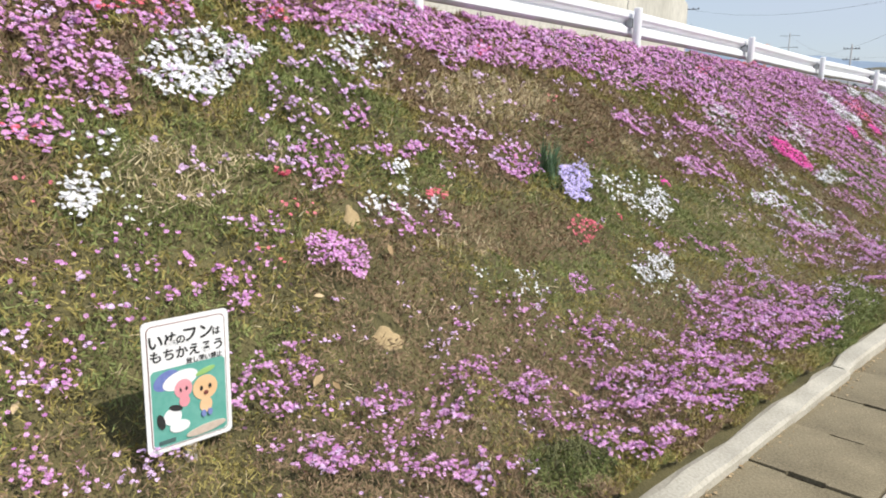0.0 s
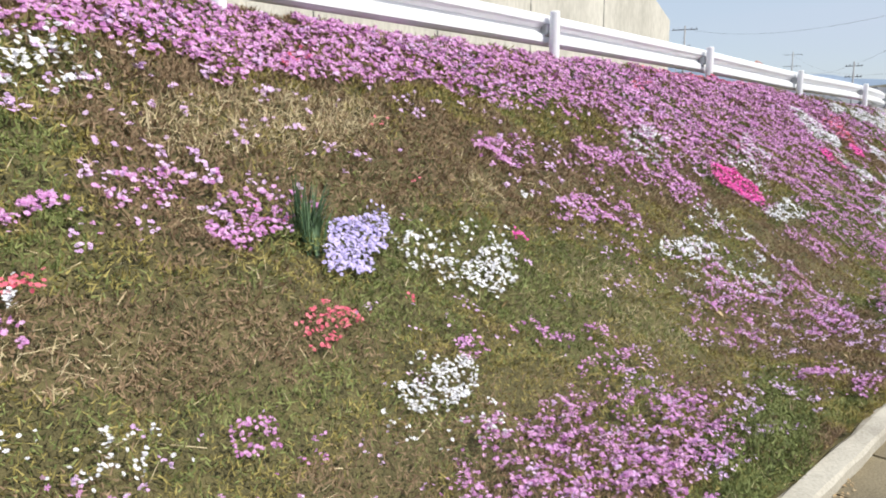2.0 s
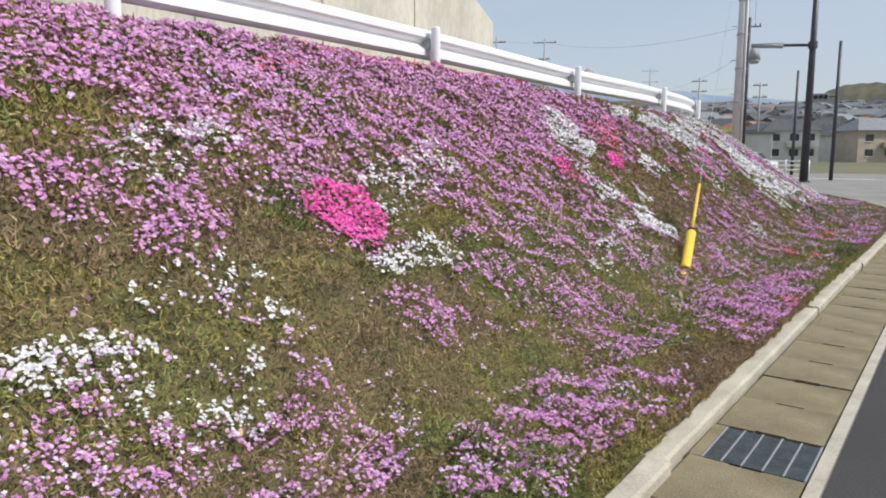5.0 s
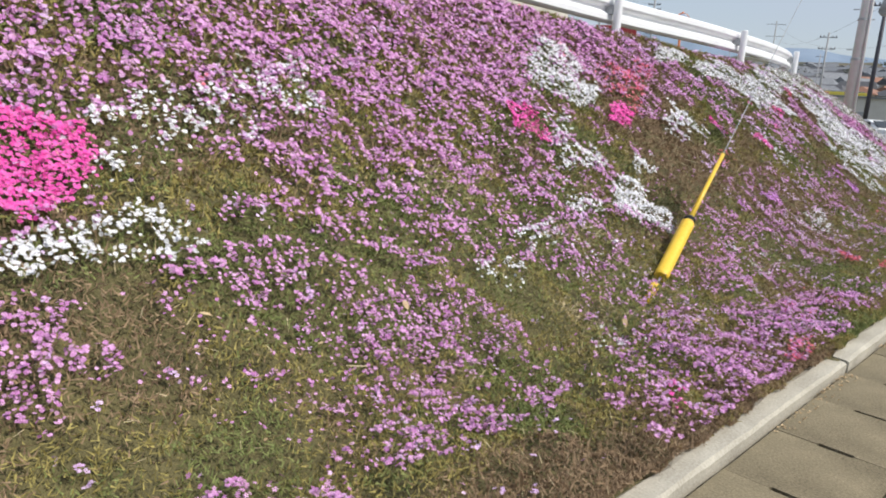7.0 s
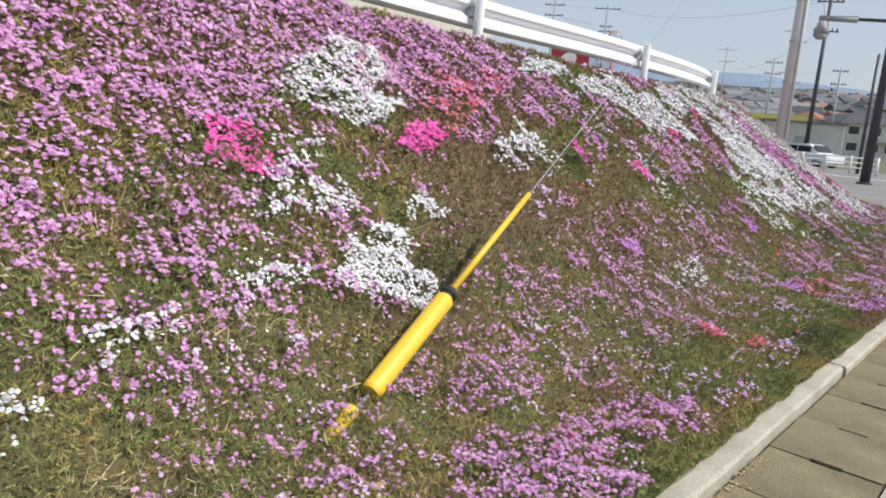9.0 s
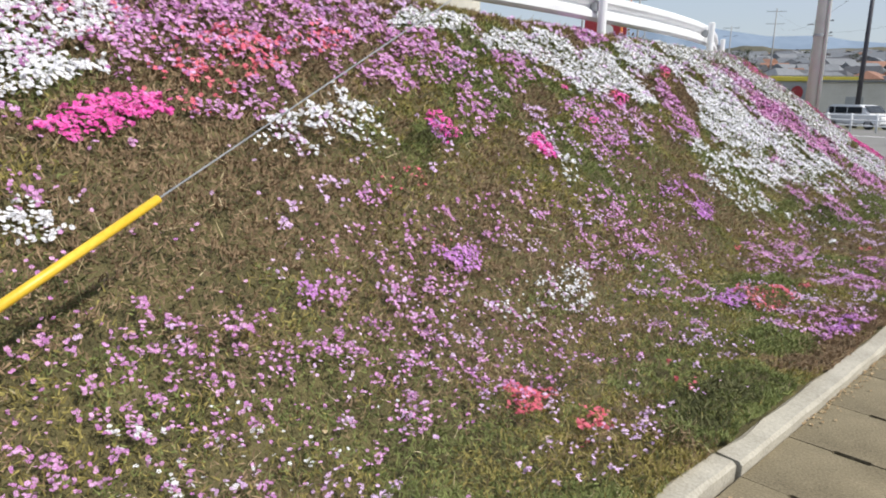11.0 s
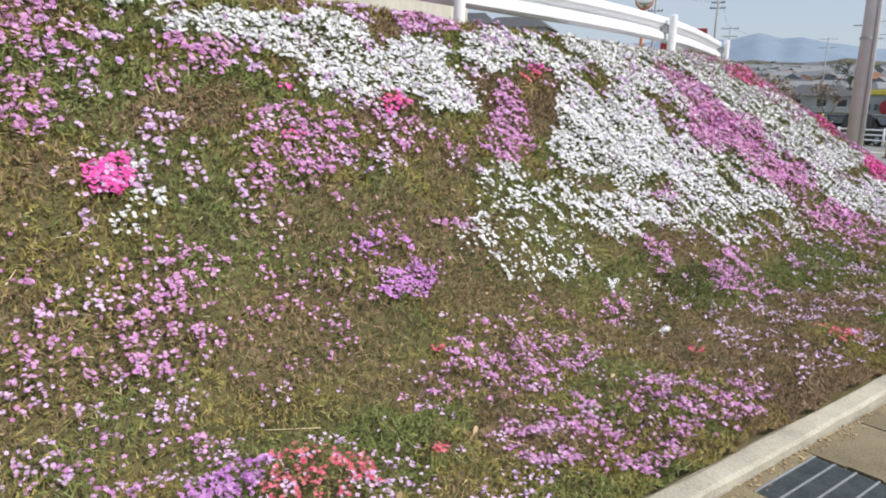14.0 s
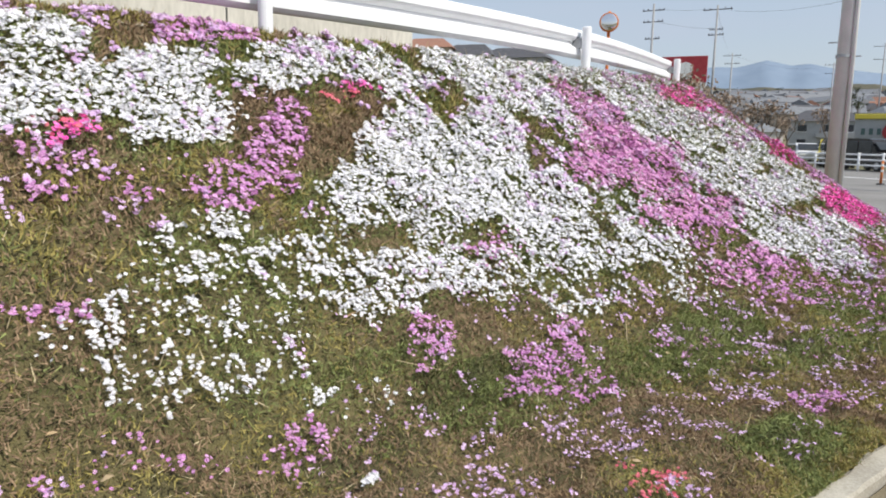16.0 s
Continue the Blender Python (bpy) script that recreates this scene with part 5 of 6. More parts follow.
# ---- kerb blocks and gutter lids ----
JOINTS = [-15.5, -12.4, -9.2, -6.0, -2.8, 1.9, 6.62, 10.3, 13.18, 18.52, 21.2, 23.9, 26.6, 29.3, 32.0, 34.7, 37.4]
for k in range(len(JOINTS) - 1):
    a, b = JOINTS[k] + 0.008, JOINTS[k + 1] - 0.008
    side, low = rng.normal(0, 0.006) - (0.028 if -3 < JOINTS[k] < 6 else 0.0), rng.normal(0, 0.004)
    n = 26
    vs, fs = [], []
    for i in range(n + 1):
        s = a + (b - a) * i / n
        x, y, nx, ny = [float(q) for q in edge_at(s)]
        chip = 0.014 * max(0, 1 - (s - a) / 0.12) * (k % 2 == 1) + 0.012 * max(0, 1 - (b - s) / 0.08) * (k % 3 == 0)
        jit = lambda q: rng.normal(0, q)
        prof = [(-0.002, -0.05), (-0.002 + jit(0.002), 0.036 + low - chip * 0.5), (0.010 + jit(0.003) + chip * 0.4, 0.050 + low - chip), (0.088 - chip + jit(0.006), 0.052 + low - chip + jit(0.002)),
                (0.102 - chip + jit(0.008), 0.042 + low - chip), (0.104, -0.05)]
        for d, z in prof:
            vs.append((x + nx * (d + side), y + ny * (d + side), z))
    m = 6
    for i in range(n):
        for j in range(m - 1):
            fs.append((i * m + j, i * m + j + 1, (i + 1) * m + j + 1, (i + 1) * m + j))
    fs += [tuple(range(m)), tuple(range(len(vs) - 1, len(vs) - m - 1, -1))]
    ob = new("kerb_block", mesh_of("kerb_block", vs, fs, CONCRETE))
    ob.parent = kerb

LIDS = [0.62 - 0.482 * k for k in range(30, 0, -1)] + list(np.linspace(0.62, 6.38, 13)) + [6.865, 7.285] + list(np.linspace(7.76, 8.70, 3)) + list(np.linspace(9.207, 12.73, 8)) \
    + [13.18, 13.64, 14.12] + list(np.linspace(14.64, 16.64, 5)) + [17.12] + [17.12 + 0.5 * k for k in range(1, 40)]
GRATES = (6.865, 16.64)


def lid_shape(a, b, notch_a, notch_b):
    """A slab with a hand slot let into the middle of each end."""
    bm = bmesh.new()
    x0, x1, w0, w1, c = 0.012, 0.468, 0.175, 0.315, 0.011
    g = 0.0035
    low = [(x0, a + g), (w0, a + g)] + ([(w0 + 0.006, a + g + c), (w1 - 0.006, a + g + c)] if notch_a else []) + [(w1, a + g), (x1, a + g), (x1, b - g), (w1, b - g)] \
        + ([(w1 - 0.006, b - g - c), (w0 + 0.006, b - g - c)] if notch_b else []) + [(w0, b - g), (x0, b - g)]
    f = bm.faces.new([bm.verts.new((x, y, 0)) for x, y in low])
    if f.normal.z < 0:
        f.normal_flip()
    made = bmesh.ops.extrude_face_region(bm, geom=[f])
    bmesh.ops.translate(bm, vec=(0, 0, -0.05), verts=[v for v in made["geom"] if isinstance(v, bmesh.types.BMVert)])
    return bm


bm = bmesh.new()
path_s = np.concatenate([np.arange(-15, 19, 2.0), np.arange(19, 40, 0.7)])
vs, fs = [], []
for s in path_s:
    x, y, nx, ny = [float(q) for q in edge_at(s)]
    for d, z in ((-0.002, -0.046), (-0.6, -0.046)):
        vs.append((x + nx * d, y + ny * d, z))
for i in range(len(path_s) - 1):
    fs.append((2 * i, 2 * i + 1, 2 * i + 3, 2 * i + 2))
bed = new("gutter_bed", mesh_of("gutter_bed", vs, fs, BLACK))
bed.parent = gutter
for k in range(len(LIDS) - 1):
    a, b = LIDS[k], LIDS[k + 1]
    if a in GRATES or b > 18.9:
        continue
    ob = part("lid", lid_shape(0, b - a, True, True), LID, gutter)
    ob.location = (0, a, rng.normal(0, 0.0022))
    ob.rotation_euler = (rng.normal(0, 0.003), rng.normal(0, 0.004), 0)
# side wall of the channel, and the strip that carries on round the corner
for lo_, hi_ in ((0.478, 0.532),):
    vs, fs = [], []
    for s in path_s:
        x, y, nx, ny = [float(q) for q in edge_at(s)]
        for d, z in ((-lo_, -0.05), (-lo_, 0.002), (-hi_, 0.004), (-hi_, -0.05)):
            vs.append((x + nx * d, y + ny * d, z))
    for i in range(len(path_s) - 1):
        for j in range(3):
            fs.append((4 * i + j, 4 * i + j + 1, 4 * i + j + 5, 4 * i + j + 4))
    ob = new("channel_rim", mesh_of("channel_rim", vs, fs, CONCRETE))
    ob.parent = gutter
vs, fs = [], []
tail = np.arange(18.86, 39, 0.6)
for s in tail:
    x, y, nx, ny = [float(q) for q in edge_at(s)]
    for d in (-0.012, -0.468):
        vs.append((x + nx * d, y + ny * d, 0.0))
for i in range(len(tail) - 1):
    fs.append((2 * i, 2 * i + 1, 2 * i + 3, 2 * i + 2))
ob = new("channel_cover", mesh_of("channel_cover", vs, fs, LID))
ob.parent = gutter
for a in GRATES:
    b = LIDS[LIDS.index(a) + 1]
    grate = thing("drain_grate", "dark steel drain grate with pale bearing bars set in the gutter", "drain grate", (0, 0, 0), 0, "drain grates")
    x0, x1 = 0.065, 0.465
    for q in (0.0, 0.195, 0.395, 0.60, 0.80, 1.0):
        x = x0 + (x1 - x0) * q
        part("bearing_bar", box((x - 0.004, a + 0.006, -0.03), (x + 0.004, b - 0.006, 0.001), 0.001), STEEL, grate, "pale worn steel bar")
    y = a + 0.012
    while y < b - 0.01:
        part("cross_bar", box((x0, y - 0.0035, -0.026), (x1, y + 0.0035, -0.002)), GRATE, grate)
        y += 0.0125
    bm = box((0.005, a, -0.045), (0.058, b, 0.0), 0.003)
    part("seat_strip", bm, LID, grate, "narrow concrete strip beside the kerb")
# sand and dry leaves along the kerb
n = 2600
s, x = rng.uniform(-3, 18.6, n), np.abs(rng.normal(0, 0.035, n)) + 0.006
ok = vnoise(s, x, 1.7, 71) > 0.42
s, x = s[ok], x[ok]
bm = bmesh.new()
vs, fs = [], []
for a, b in zip(s, x):
    r = rng.uniform(0.002, 0.009)
    t = rng.uniform(0, 6.28)
    i = len(vs)
    for q in range(4):
        vs.append((b + r * math.cos(t + q * 1.57), a + r * rng.uniform(0.5, 1.4) * math.sin(t + q * 1.57), 0.004 + (0.004 if q % 2 else 0)))
    fs.append((i, i + 1, i + 2, i + 3))
bm.free()
tagged(new("leaf_litter", mesh_of("leaf_litter", vs, fs, DEAD)), "tan grit and crumbled leaves along the kerb", "litter", kind="stuff")

# ---- upper wall: joints ----
for y in (-10, -6, -2.1, 1.9, 5.9, 9.8, 13.8, 17.8, 21.8):
    bm = box((WX - 0.004, y - 0.02, 2.0), (WX + 0.004, y + 0.02, float(np.interp(y, [-14, WEND - 1.8], [8.2, 7.1])) - 0.01))
    part("joint", bm, JOINT, wall)

# ---- utility poles, masts and wires ----


def utility_pole(x, y, h, r, arms, material, label, z0=0.0, turn=20.0, group=""):
    ob = thing("utility_pole", label, "utility pole", (x, y, z0), turn, group)
    part("shaft", rod((0, 0, -0.3), (0, 0, h), r, r * 0.62, 18), material, ob, smooth=True)
    for z, w in arms:
        part("crossarm", box((-w / 2, -0.05, z - 0.045), (w / 2, 0.05, z + 0.045), 0.01), DARKPOLE, ob, "dark steel crossarm")
        for q in (-0.45, -0.25, 0.25, 0.45):
            bm = rod((w * q, 0, z + 0.04), (w * q, 0, z + 0.22), 0.05, 0.035, 8)
            add_rod(bm, (w * q, 0, z + 0.10), (w * q, 0, z + 0.13), 0.075, 0.075, 8)
            part("insulator", bm, DARKPOLE, ob)
    return ob


near_pole = utility_pole(-6.62, 33.4, 13.5, 0.165, ((10.4, 1.5), (12.6, 1.8)), POLEMAT, "tall round concrete utility pole at the road corner")
for z in (3.3, 4.6, 5.9, 7.2):
    part("band", rod((0, 0, z), (0, 0, z + 0.07), 0.17, 0.17, 18), STEEL, near_pole, "grey steel band")
    part("step_bolt", rod((0.15, 0, z + 0.03), (0.34, 0, z + 0.03), 0.014, 0.014, 6), STEEL, near_pole)
    part("step_bolt", rod((-0.34, 0, z + 0.35), (-0.15, 0, z + 0.35), 0.014, 0.014, 6), STEEL, near_pole)
part("riser_pipe", rod((0.20, -0.08, 0.2), (0.15, -0.06, 9.5), 0.05, 0.05, 10), POLEMAT, near_pole, "pale cable pipe", True)
poles = [(-13.8, 64.0, 12.0, 0.17, ((9.3, 1.6), (11.3, 1.7))), (-49.2, 82.6, 16.3, 0.18, ((12.6, 1.6), (14.4, 2.2), (15.6, 2.4))), (-46.8, 91.0, 16.9, 0.17, ((13.6, 1.7), (14.2, 1.5), (16.4, 3.2))),
         (-78, 214, 27, 0.24, ((23.0, 4.6), (26.2, 5.0))), (-89.6, 213, 23, 0.22, ((20.2, 4.0), (22.4, 4.4))), (-72, 136, 17.5, 0.18, ((15.6, 2.6), (17.0, 3.0))), (-30, 105, 12, 0.16, ((10, 2.0), (11.4, 2.0))),
         (-64, 210, 18, 0.2, ((15.5, 2.4), (17.3, 2.2))), (-20, 96, 10, 0.15, ((8.2, 1.6), (9.6, 1.6)))]
for p in poles:
    utility_pole(*p, DARKPOLE if p[0] > -15 else POLEGREY, "distant utility pole with crossarms above the town", 0, 25, "distant utility poles")
for x, y, h in ((-8.3, 54.2, 6.6), (-4.7, 44.6, 6.9)):
    ob = thing("signal_post", "slim grey steel post at the forecourt edge", "post", (x, y, 0), 0, "slim posts")
    part("shaft", rod((0, 0, 0), (0, 0, h), 0.10, 0.075, 12), DARKPOLE, ob, smooth=True)
    part("cap", rod((0, 0, h), (0, 0, h + 0.05), 0.08, 0.03, 12), DARKPOLE, ob)
ob = thing("traffic_signal", "small dark traffic signal on a grey bracket", "signal", (-4.7, 44.6, 4.2), 10)
part("housing", box((-1.1, -0.2, -0.18), (-0.35, 0.1, 0.18), 0.04), POLEGREY, ob)
part("hanger", rod((-0.5, 0, 0.0), (0, 0, 0.0), 0.03), DARKPOLE, ob)
for q in (-0.95, -0.72, -0.5):
    part("lens", rod((q, -0.26, 0), (q, -0.2, 0), 0.1, 0.1, 14), BLACK, ob, "dark round lens")
mast = thing("street_lamp", "tall dark steel lamp mast with a horizontal arm and round lantern", "street lamp", (-5.35, 41.0, 0), 0)
part("shaft", rod((0, 0, 0), (0, 0, 11.0), 0.19, 0.10, 18), DARKPOLE, mast, smooth=True)
part("base_flange", rod((0, 0, 0), (0, 0, 0.08), 0.3, 0.28, 18), DARKPOLE, mast)
bm = rod((0, 0, 6.35), (-2.0, -0.7, 6.42), 0.07, 0.06, 12)
add_rod(bm, (0, 0, 6.2), (0, 0, 6.5), 0.2, 0.2, 14)
part("arm", bm, DARKPOLE, mast)
part("arm_cover", rod((-1.2, -0.42, 6.38), (-2.5, -0.87, 6.42), 0.13, 0.1, 12), POLEGREY, mast, "grey lamp housing", True)
bm = rod((-2.35, -0.82, 6.3), (-2.35, -0.82, 5.75), 0.16, 0.30, 16)
add_rod(bm, (-2.35, -0.82, 5.75), (-2.35, -0.82, 5.6), 0.30, 0.18, 16)
part("lantern", bm, POLEGREY, mast, "grey bell-shaped lantern", True)


def cable(name, a, b, sag, parent, r=0.010):
    a, b = Vector(a), Vector(b)
    cu = bpy.data.curves.new(name, "CURVE")
    cu.dimensions, cu.bevel_depth, cu.bevel_resolution = "3D", r, 1
    sp = cu.splines.new("POLY")
    sp.points.add(16)
    for i in range(17):
        t = i / 16
        p = a.lerp(b, t)
        sp.points[i].co = (p.x, p.y, p.z - 4 * sag * t * (1 - t), 1)
    cu.materials.append(BLACK)
    tmp = new(name, cu)
    me = bpy.data.meshes.new_from_object(tmp.evaluated_get(bpy.context.evaluated_depsgraph_get()))
    bpy.data.objects.remove(tmp)
    ob = new(name, me)
    ob.parent = parent
    return ob


lines = thing("overhead_wires", "thin black overhead wires strung between the poles", "wires")
for a, b, sg in (((-6.6, 33.4, 12.7), (-13.8, 64, 11.4), 0.7), ((-6.2, 33.4, 12.7), (-13.4, 64, 11.4), 0.9), ((-6.6, 33.4, 10.5), (-13.8, 64, 9.4), 0.8), ((-13.8, 64, 11.4), (-46.8, 91, 16.5), 1.2), ((-46.8, 91, 16.5), (-49.2, 82.6, 15.8), 0.2), ((-46.8, 91, 14.3), (-49.2, 82.6, 14.5), 0.2), ((-13.8, 64, 9.4), (-78, 214, 23.1), 2.5),
                 ((-46.8, 91, 16.4), (-72, 136, 17.1), 1.2), ((-72, 136, 17.1), (-89.6, 213, 22.4), 1.6), ((-78, 214, 26.3), (-20, 96, 9.7), 2.6), ((-6.6, 33.4, 12.7), (2, 5, 13.0), 0.6), ((-6.3, 33.4, 10.5), (2.6, 5, 11), 0.6)):
    cable("wire", a, b, sg, lines)

# ---- mirror, billboard ----
mirror = thing("traffic_mirror", "round convex traffic mirror with an orange rim on an orange post", "mirror", (-12.6, 32.4, 2.0), 40)
part("post", rod((0, 0, -0.2), (0, 0, 2.95), 0.045, 0.045, 12), ORANGE, mirror, "orange painted post", True)
bm = bmesh.new()
bmesh.ops.create_cone(bm, cap_ends=True, segments=28, radius1=0.27, radius2=0.25, depth=0.07, matrix=Matrix.Translation((0.0, -0.12, 2.65)) @ Euler((radians(90), 0, 0)).to_matrix().to_4x4())
part("rim", bm, ORANGE, mirror, "orange back and rim")
bm = bmesh.new()
bmesh.ops.create_uvsphere(bm, u_segments=28, v_segments=10, radius=0.24, matrix=Matrix.Translation((0.0, -0.14, 2.65)) @ Matrix.Diagonal((1, 0.22, 1, 1)))
part("mirror_face", bm, MIRROR, mirror, "curved mirror glass", True)
billboard = thing("billboard", "red roadside billboard with a white emblem on steel legs", "billboard", (-64.2, 110.5, 0), 28)
part("panel", box((-3.3, -0.12, 10.3), (3.3, 0.12, 14.2), 0.04), SIGNRED, billboard, "dark red panel")
part("lower_panel", box((-3.3, -0.12, 9.1), (3.3, 0.12, 10.25), 0.03), SIGNWHITE, billboard, "white strip below")
part("emblem", disc(0, 0, 1.3, 1.0, 0, 0.04, 0.3), SIGNWHITE, billboard, "white emblem").matrix_local = pose(0, -0.13, 12.3, 0, 0, -90)
part("emblem_bar", box((-1.6, -0.19, 10.8), (1.2, -0.13, 11.5), 0.02), SIGNWHITE, billboard, "white bar")
for x in (-2.4, 2.4):
    part("leg", rod((x, 0.2, 0), (x, 0.2, 13.8), 0.16, 0.16, 10), POLEGREY, billboard, smooth=True)

# ---- houses and town ----


def house(w, l, h, roof_h, wall_m, roof_m, label):
    ob = thing("house", label, "house", (0, 0, 0), 0, "town houses")
    part("wall", box((-w / 2, -l / 2, -1), (w / 2, l / 2, h)), wall_m, ob)
    bm = bmesh.new()
    e = 0.5
    a = [bm.verts.new(v) for v in ((-w / 2 - e, -l / 2 - e, h), (w / 2 + e, -l / 2 - e, h), (w / 2 + e, l / 2 + e, h), (-w / 2 - e, l / 2 + e, h))]
    r1, r2 = bm.verts.new((-w / 2 * 0.55, 0, h + roof_h)), bm.verts.new((w / 2 * 0.55, 0, h + roof_h))
    for f in ((a[0], a[1], r2, r1), (a[1], a[2], r2), (a[2], a[3], r1, r2), (a[3], a[0], r1), (a[3], a[2], a[1], a[0])):
        bm.faces.new(f)
    part("roof", bm, roof_m, ob)
    for z in ([1.1, 3.8] if h > 4.5 else [1.1]):
        for q in (-0.3, 0.05, 0.33):
            win = part("window", box((w * q - 0.75, -l / 2 - 0.05, z), (w * q + 0.75, -l / 2 + 0.02, z + 1.25)), PANE, ob, "dark window pane")
            part("sill", box((w * q - 0.85, -l / 2 - 0.10, z - 0.1), (w * q + 0.85, -l / 2 - 0.03, z)), SIGNWHITE, win)
        part("window", box((w / 2 - 0.02, -0.9, z), (w / 2 + 0.05, 0.9, z + 1.25)), PANE, ob, "dark window pane")
    if h > 4.5:
        part("balcony", box((-w * 0.1, -l / 2 - 1.0, 2.7), (w * 0.42, -l / 2 - 0.06, 3.6), 0.03), wall_m, ob)
    return ob


models = [house(9, 7, 5.6, 2.2, PLASTER, ROOF_DARK, "two-storey plastered house with a dark tiled roof"), house(11, 8, 5.8, 2.4, PLASTER_TAN, ROOF_GREY, "two-storey tan house with a grey tiled roof"),
          house(10, 7, 3.2, 2.0, PLASTER, ROOF_GREY, "low pale house with a grey tiled roof"), house(12, 9, 5.7, 2.2, PLASTER_GREY, ROOF_DARK, "two-storey grey house with a dark roof"),
          house(9, 8, 5.6, 2.0, PLASTER_TAN, ROOF_RED, "two-storey house with a faded red roof")]
first = [(-26, 146, 20), (-14, 160, 40), (-38, 150, 25), (-63.5, 155, 25), (-3, 172, 20)]
for ob, (x, y, tn) in zip(models, first):
    ob.matrix_world = pose(x, y, 0, 0, 0, tn)
town = random.Random(5)


def small_house(w, l, h, roof_h, wall_m, roof_m, label):
    """A house of the far town: walls, a gabled roof with eaves, and four windows."""
    ob = thing("house", label, "house", (0, 0, 0), 0, "far town houses")
    part("wall", box((-w / 2, -l / 2, -3), (w / 2, l / 2, h)), wall_m, ob)
    bm = bmesh.new()
    a = [bm.verts.new((x, y, z)) for x in (-w / 2 - 0.5, w / 2 + 0.5) for y, z in ((-l / 2 - 0.6, h - 0.2), (0, h + roof_h), (l / 2 + 0.6, h - 0.2))]
    for f in ((0, 3, 4, 1), (1, 4, 5, 2), (0, 1, 2), (3, 5, 4), (0, 2, 5, 3)):
        bm.faces.new([a[q] for q in f])
    part("roof", bm, roof_m, ob)
    for x in (-0.25, 0.25):
        for z in ((0.9, 3.5) if h > 4 else (0.9,)):
            part("window", box((w * x - 0.9, -l / 2 - 0.06, z), (w * x + 0.9, -l / 2 + 0.02, z + 1.3)), PANE, ob, "dark window pane")
    return ob


def rise(x, y):
    """Height of the ground in the far town, which climbs away from the road."""
    return 0.088 * max(0.0, math.hypot(x, y - 17) - 165)


def town_place(k, count, dist):
    az = radians(2 + 38 * (k + town.uniform(0.1, 0.9)) / count)
    r = dist + town.uniform(-8, 8)
    return -r * math.sin(az), 17 + r * math.cos(az)


small = [small_house(8, 6.5, 5.4, 1.9, PLASTER, ROOF_DARK, "small pale far house with a dark gabled roof"), small_house(10, 7, 5.4, 2.1, PLASTER_GREY, ROOF_GREY, "grey far house with a grey gabled roof"),
         small_house(9, 6, 3.0, 1.8, PLASTER_TAN, ROOF_DARK, "low tan far house with a dark roof"), small_house(11, 8, 5.6, 2.0, PLASTER, ROOF_GREY, "pale far house with a grey gabled roof"),
         small_house(8, 6, 5.2, 1.8, PLASTER_TAN, ROOF_RED, "far house with a faded red roof")]
for k, ob in enumerate(small):
    ob.matrix_world = pose(-60 - 14 * k, 232 + 6 * k, rise(-60 - 14 * k, 232 + 6 * k), 0, 0, 30 * k)
for dist, count in ((172, 10), (196, 13)):
    for k in range(count):
        x, y = town_place(k, count, dist)
        if min(math.hypot(x + 64, y - 110), math.hypot(x + 63.5, y - 155)) > 16:
            copy_thing(models[(0, 1, 3, 2, 0, 3, 1, 4)[town.randrange(8)]], pose(x, y, rise(x, y) - 0.3, 0, 0, town.uniform(0, 180)))
for ring in range(15):
    dist = 216 + 17 * ring
    for k in range(15 + ring):
        x, y = town_place(k, 15 + ring, dist)
        copy_thing(small[(0, 1, 2, 3, 0, 1, 3, 0, 2, 4)[town.randrange(10)]], pose(x, y, rise(x, y) - 0.3, 0, 0, town.uniform(0, 180)))
for x, y, z, tn, m in ((-99, 88, 10.5, 40, 4), (-94, 93, 9.3, 35, 0), (-88, 98, 8.6, 30, 3), (-112, 84, 12, 50, 4), (-84, 110, 6.0, 30, 4)):
    copy_thing(models[m], pose(x, y, z, 0, 0, tn))

bm = bmesh.new()
g = 46
grid = [[bm.verts.new((x, y, max(rise(x, y), 0) - 0.04 + 10.2 * math.exp(-((x + 102) / 24) ** 2 - ((y - 92) / 26) ** 2))) for y in np.linspace(42, 520, g)] for x in np.linspace(-400, 80, g)]
for i in range(g - 1):
    for j in range(g - 1):
        if grid[i][j].co.x < -40 or grid[i][j].co.y > 100:
            bm.faces.new((grid[i][j], grid[i + 1][j], grid[i + 1][j + 1], grid[i][j + 1]))
solo("ground_town", bm, LAND, "gently rising ground below the town", "ground", "structure", smooth=True)


def ridge(name, dist, az0, az1, height, rough, material, label, seed, depth=120):
    """A line of hills round the eye, its skyline from layered noise."""
    bm = bmesh.new()
    n = 320
    rows_ = []
    for i in range(n + 1):
        az = radians(az0 + (az1 - az0) * i / n)
        h = height(math.degrees(az)) + rough * (float(vnoise(i, 0.3, 0.07, seed)) - 0.5) + rough * 0.2 * (float(vnoise(i, 0.7, 0.31, seed + 1)) - 0.5)
        row = []
        for q, f in ((-1.0, 0.0), (-0.6, 0.35), (-0.25, 0.8), (0, 1.0), (0.6, 0.4)):
            r = dist + depth * q
            row.append(bm.verts.new((-r * math.sin(az), 17 + r * math.cos(az), max(h, 0) * f - 1)))
        rows_.append(row)
    for i in range(n):
        for j in range(4):
            bm.faces.new((rows_[i][j], rows_[i + 1][j], rows_[i + 1][j + 1], rows_[i][j + 1]))
    return solo(name, bm, material, label, "hills", "structure", smooth=True)


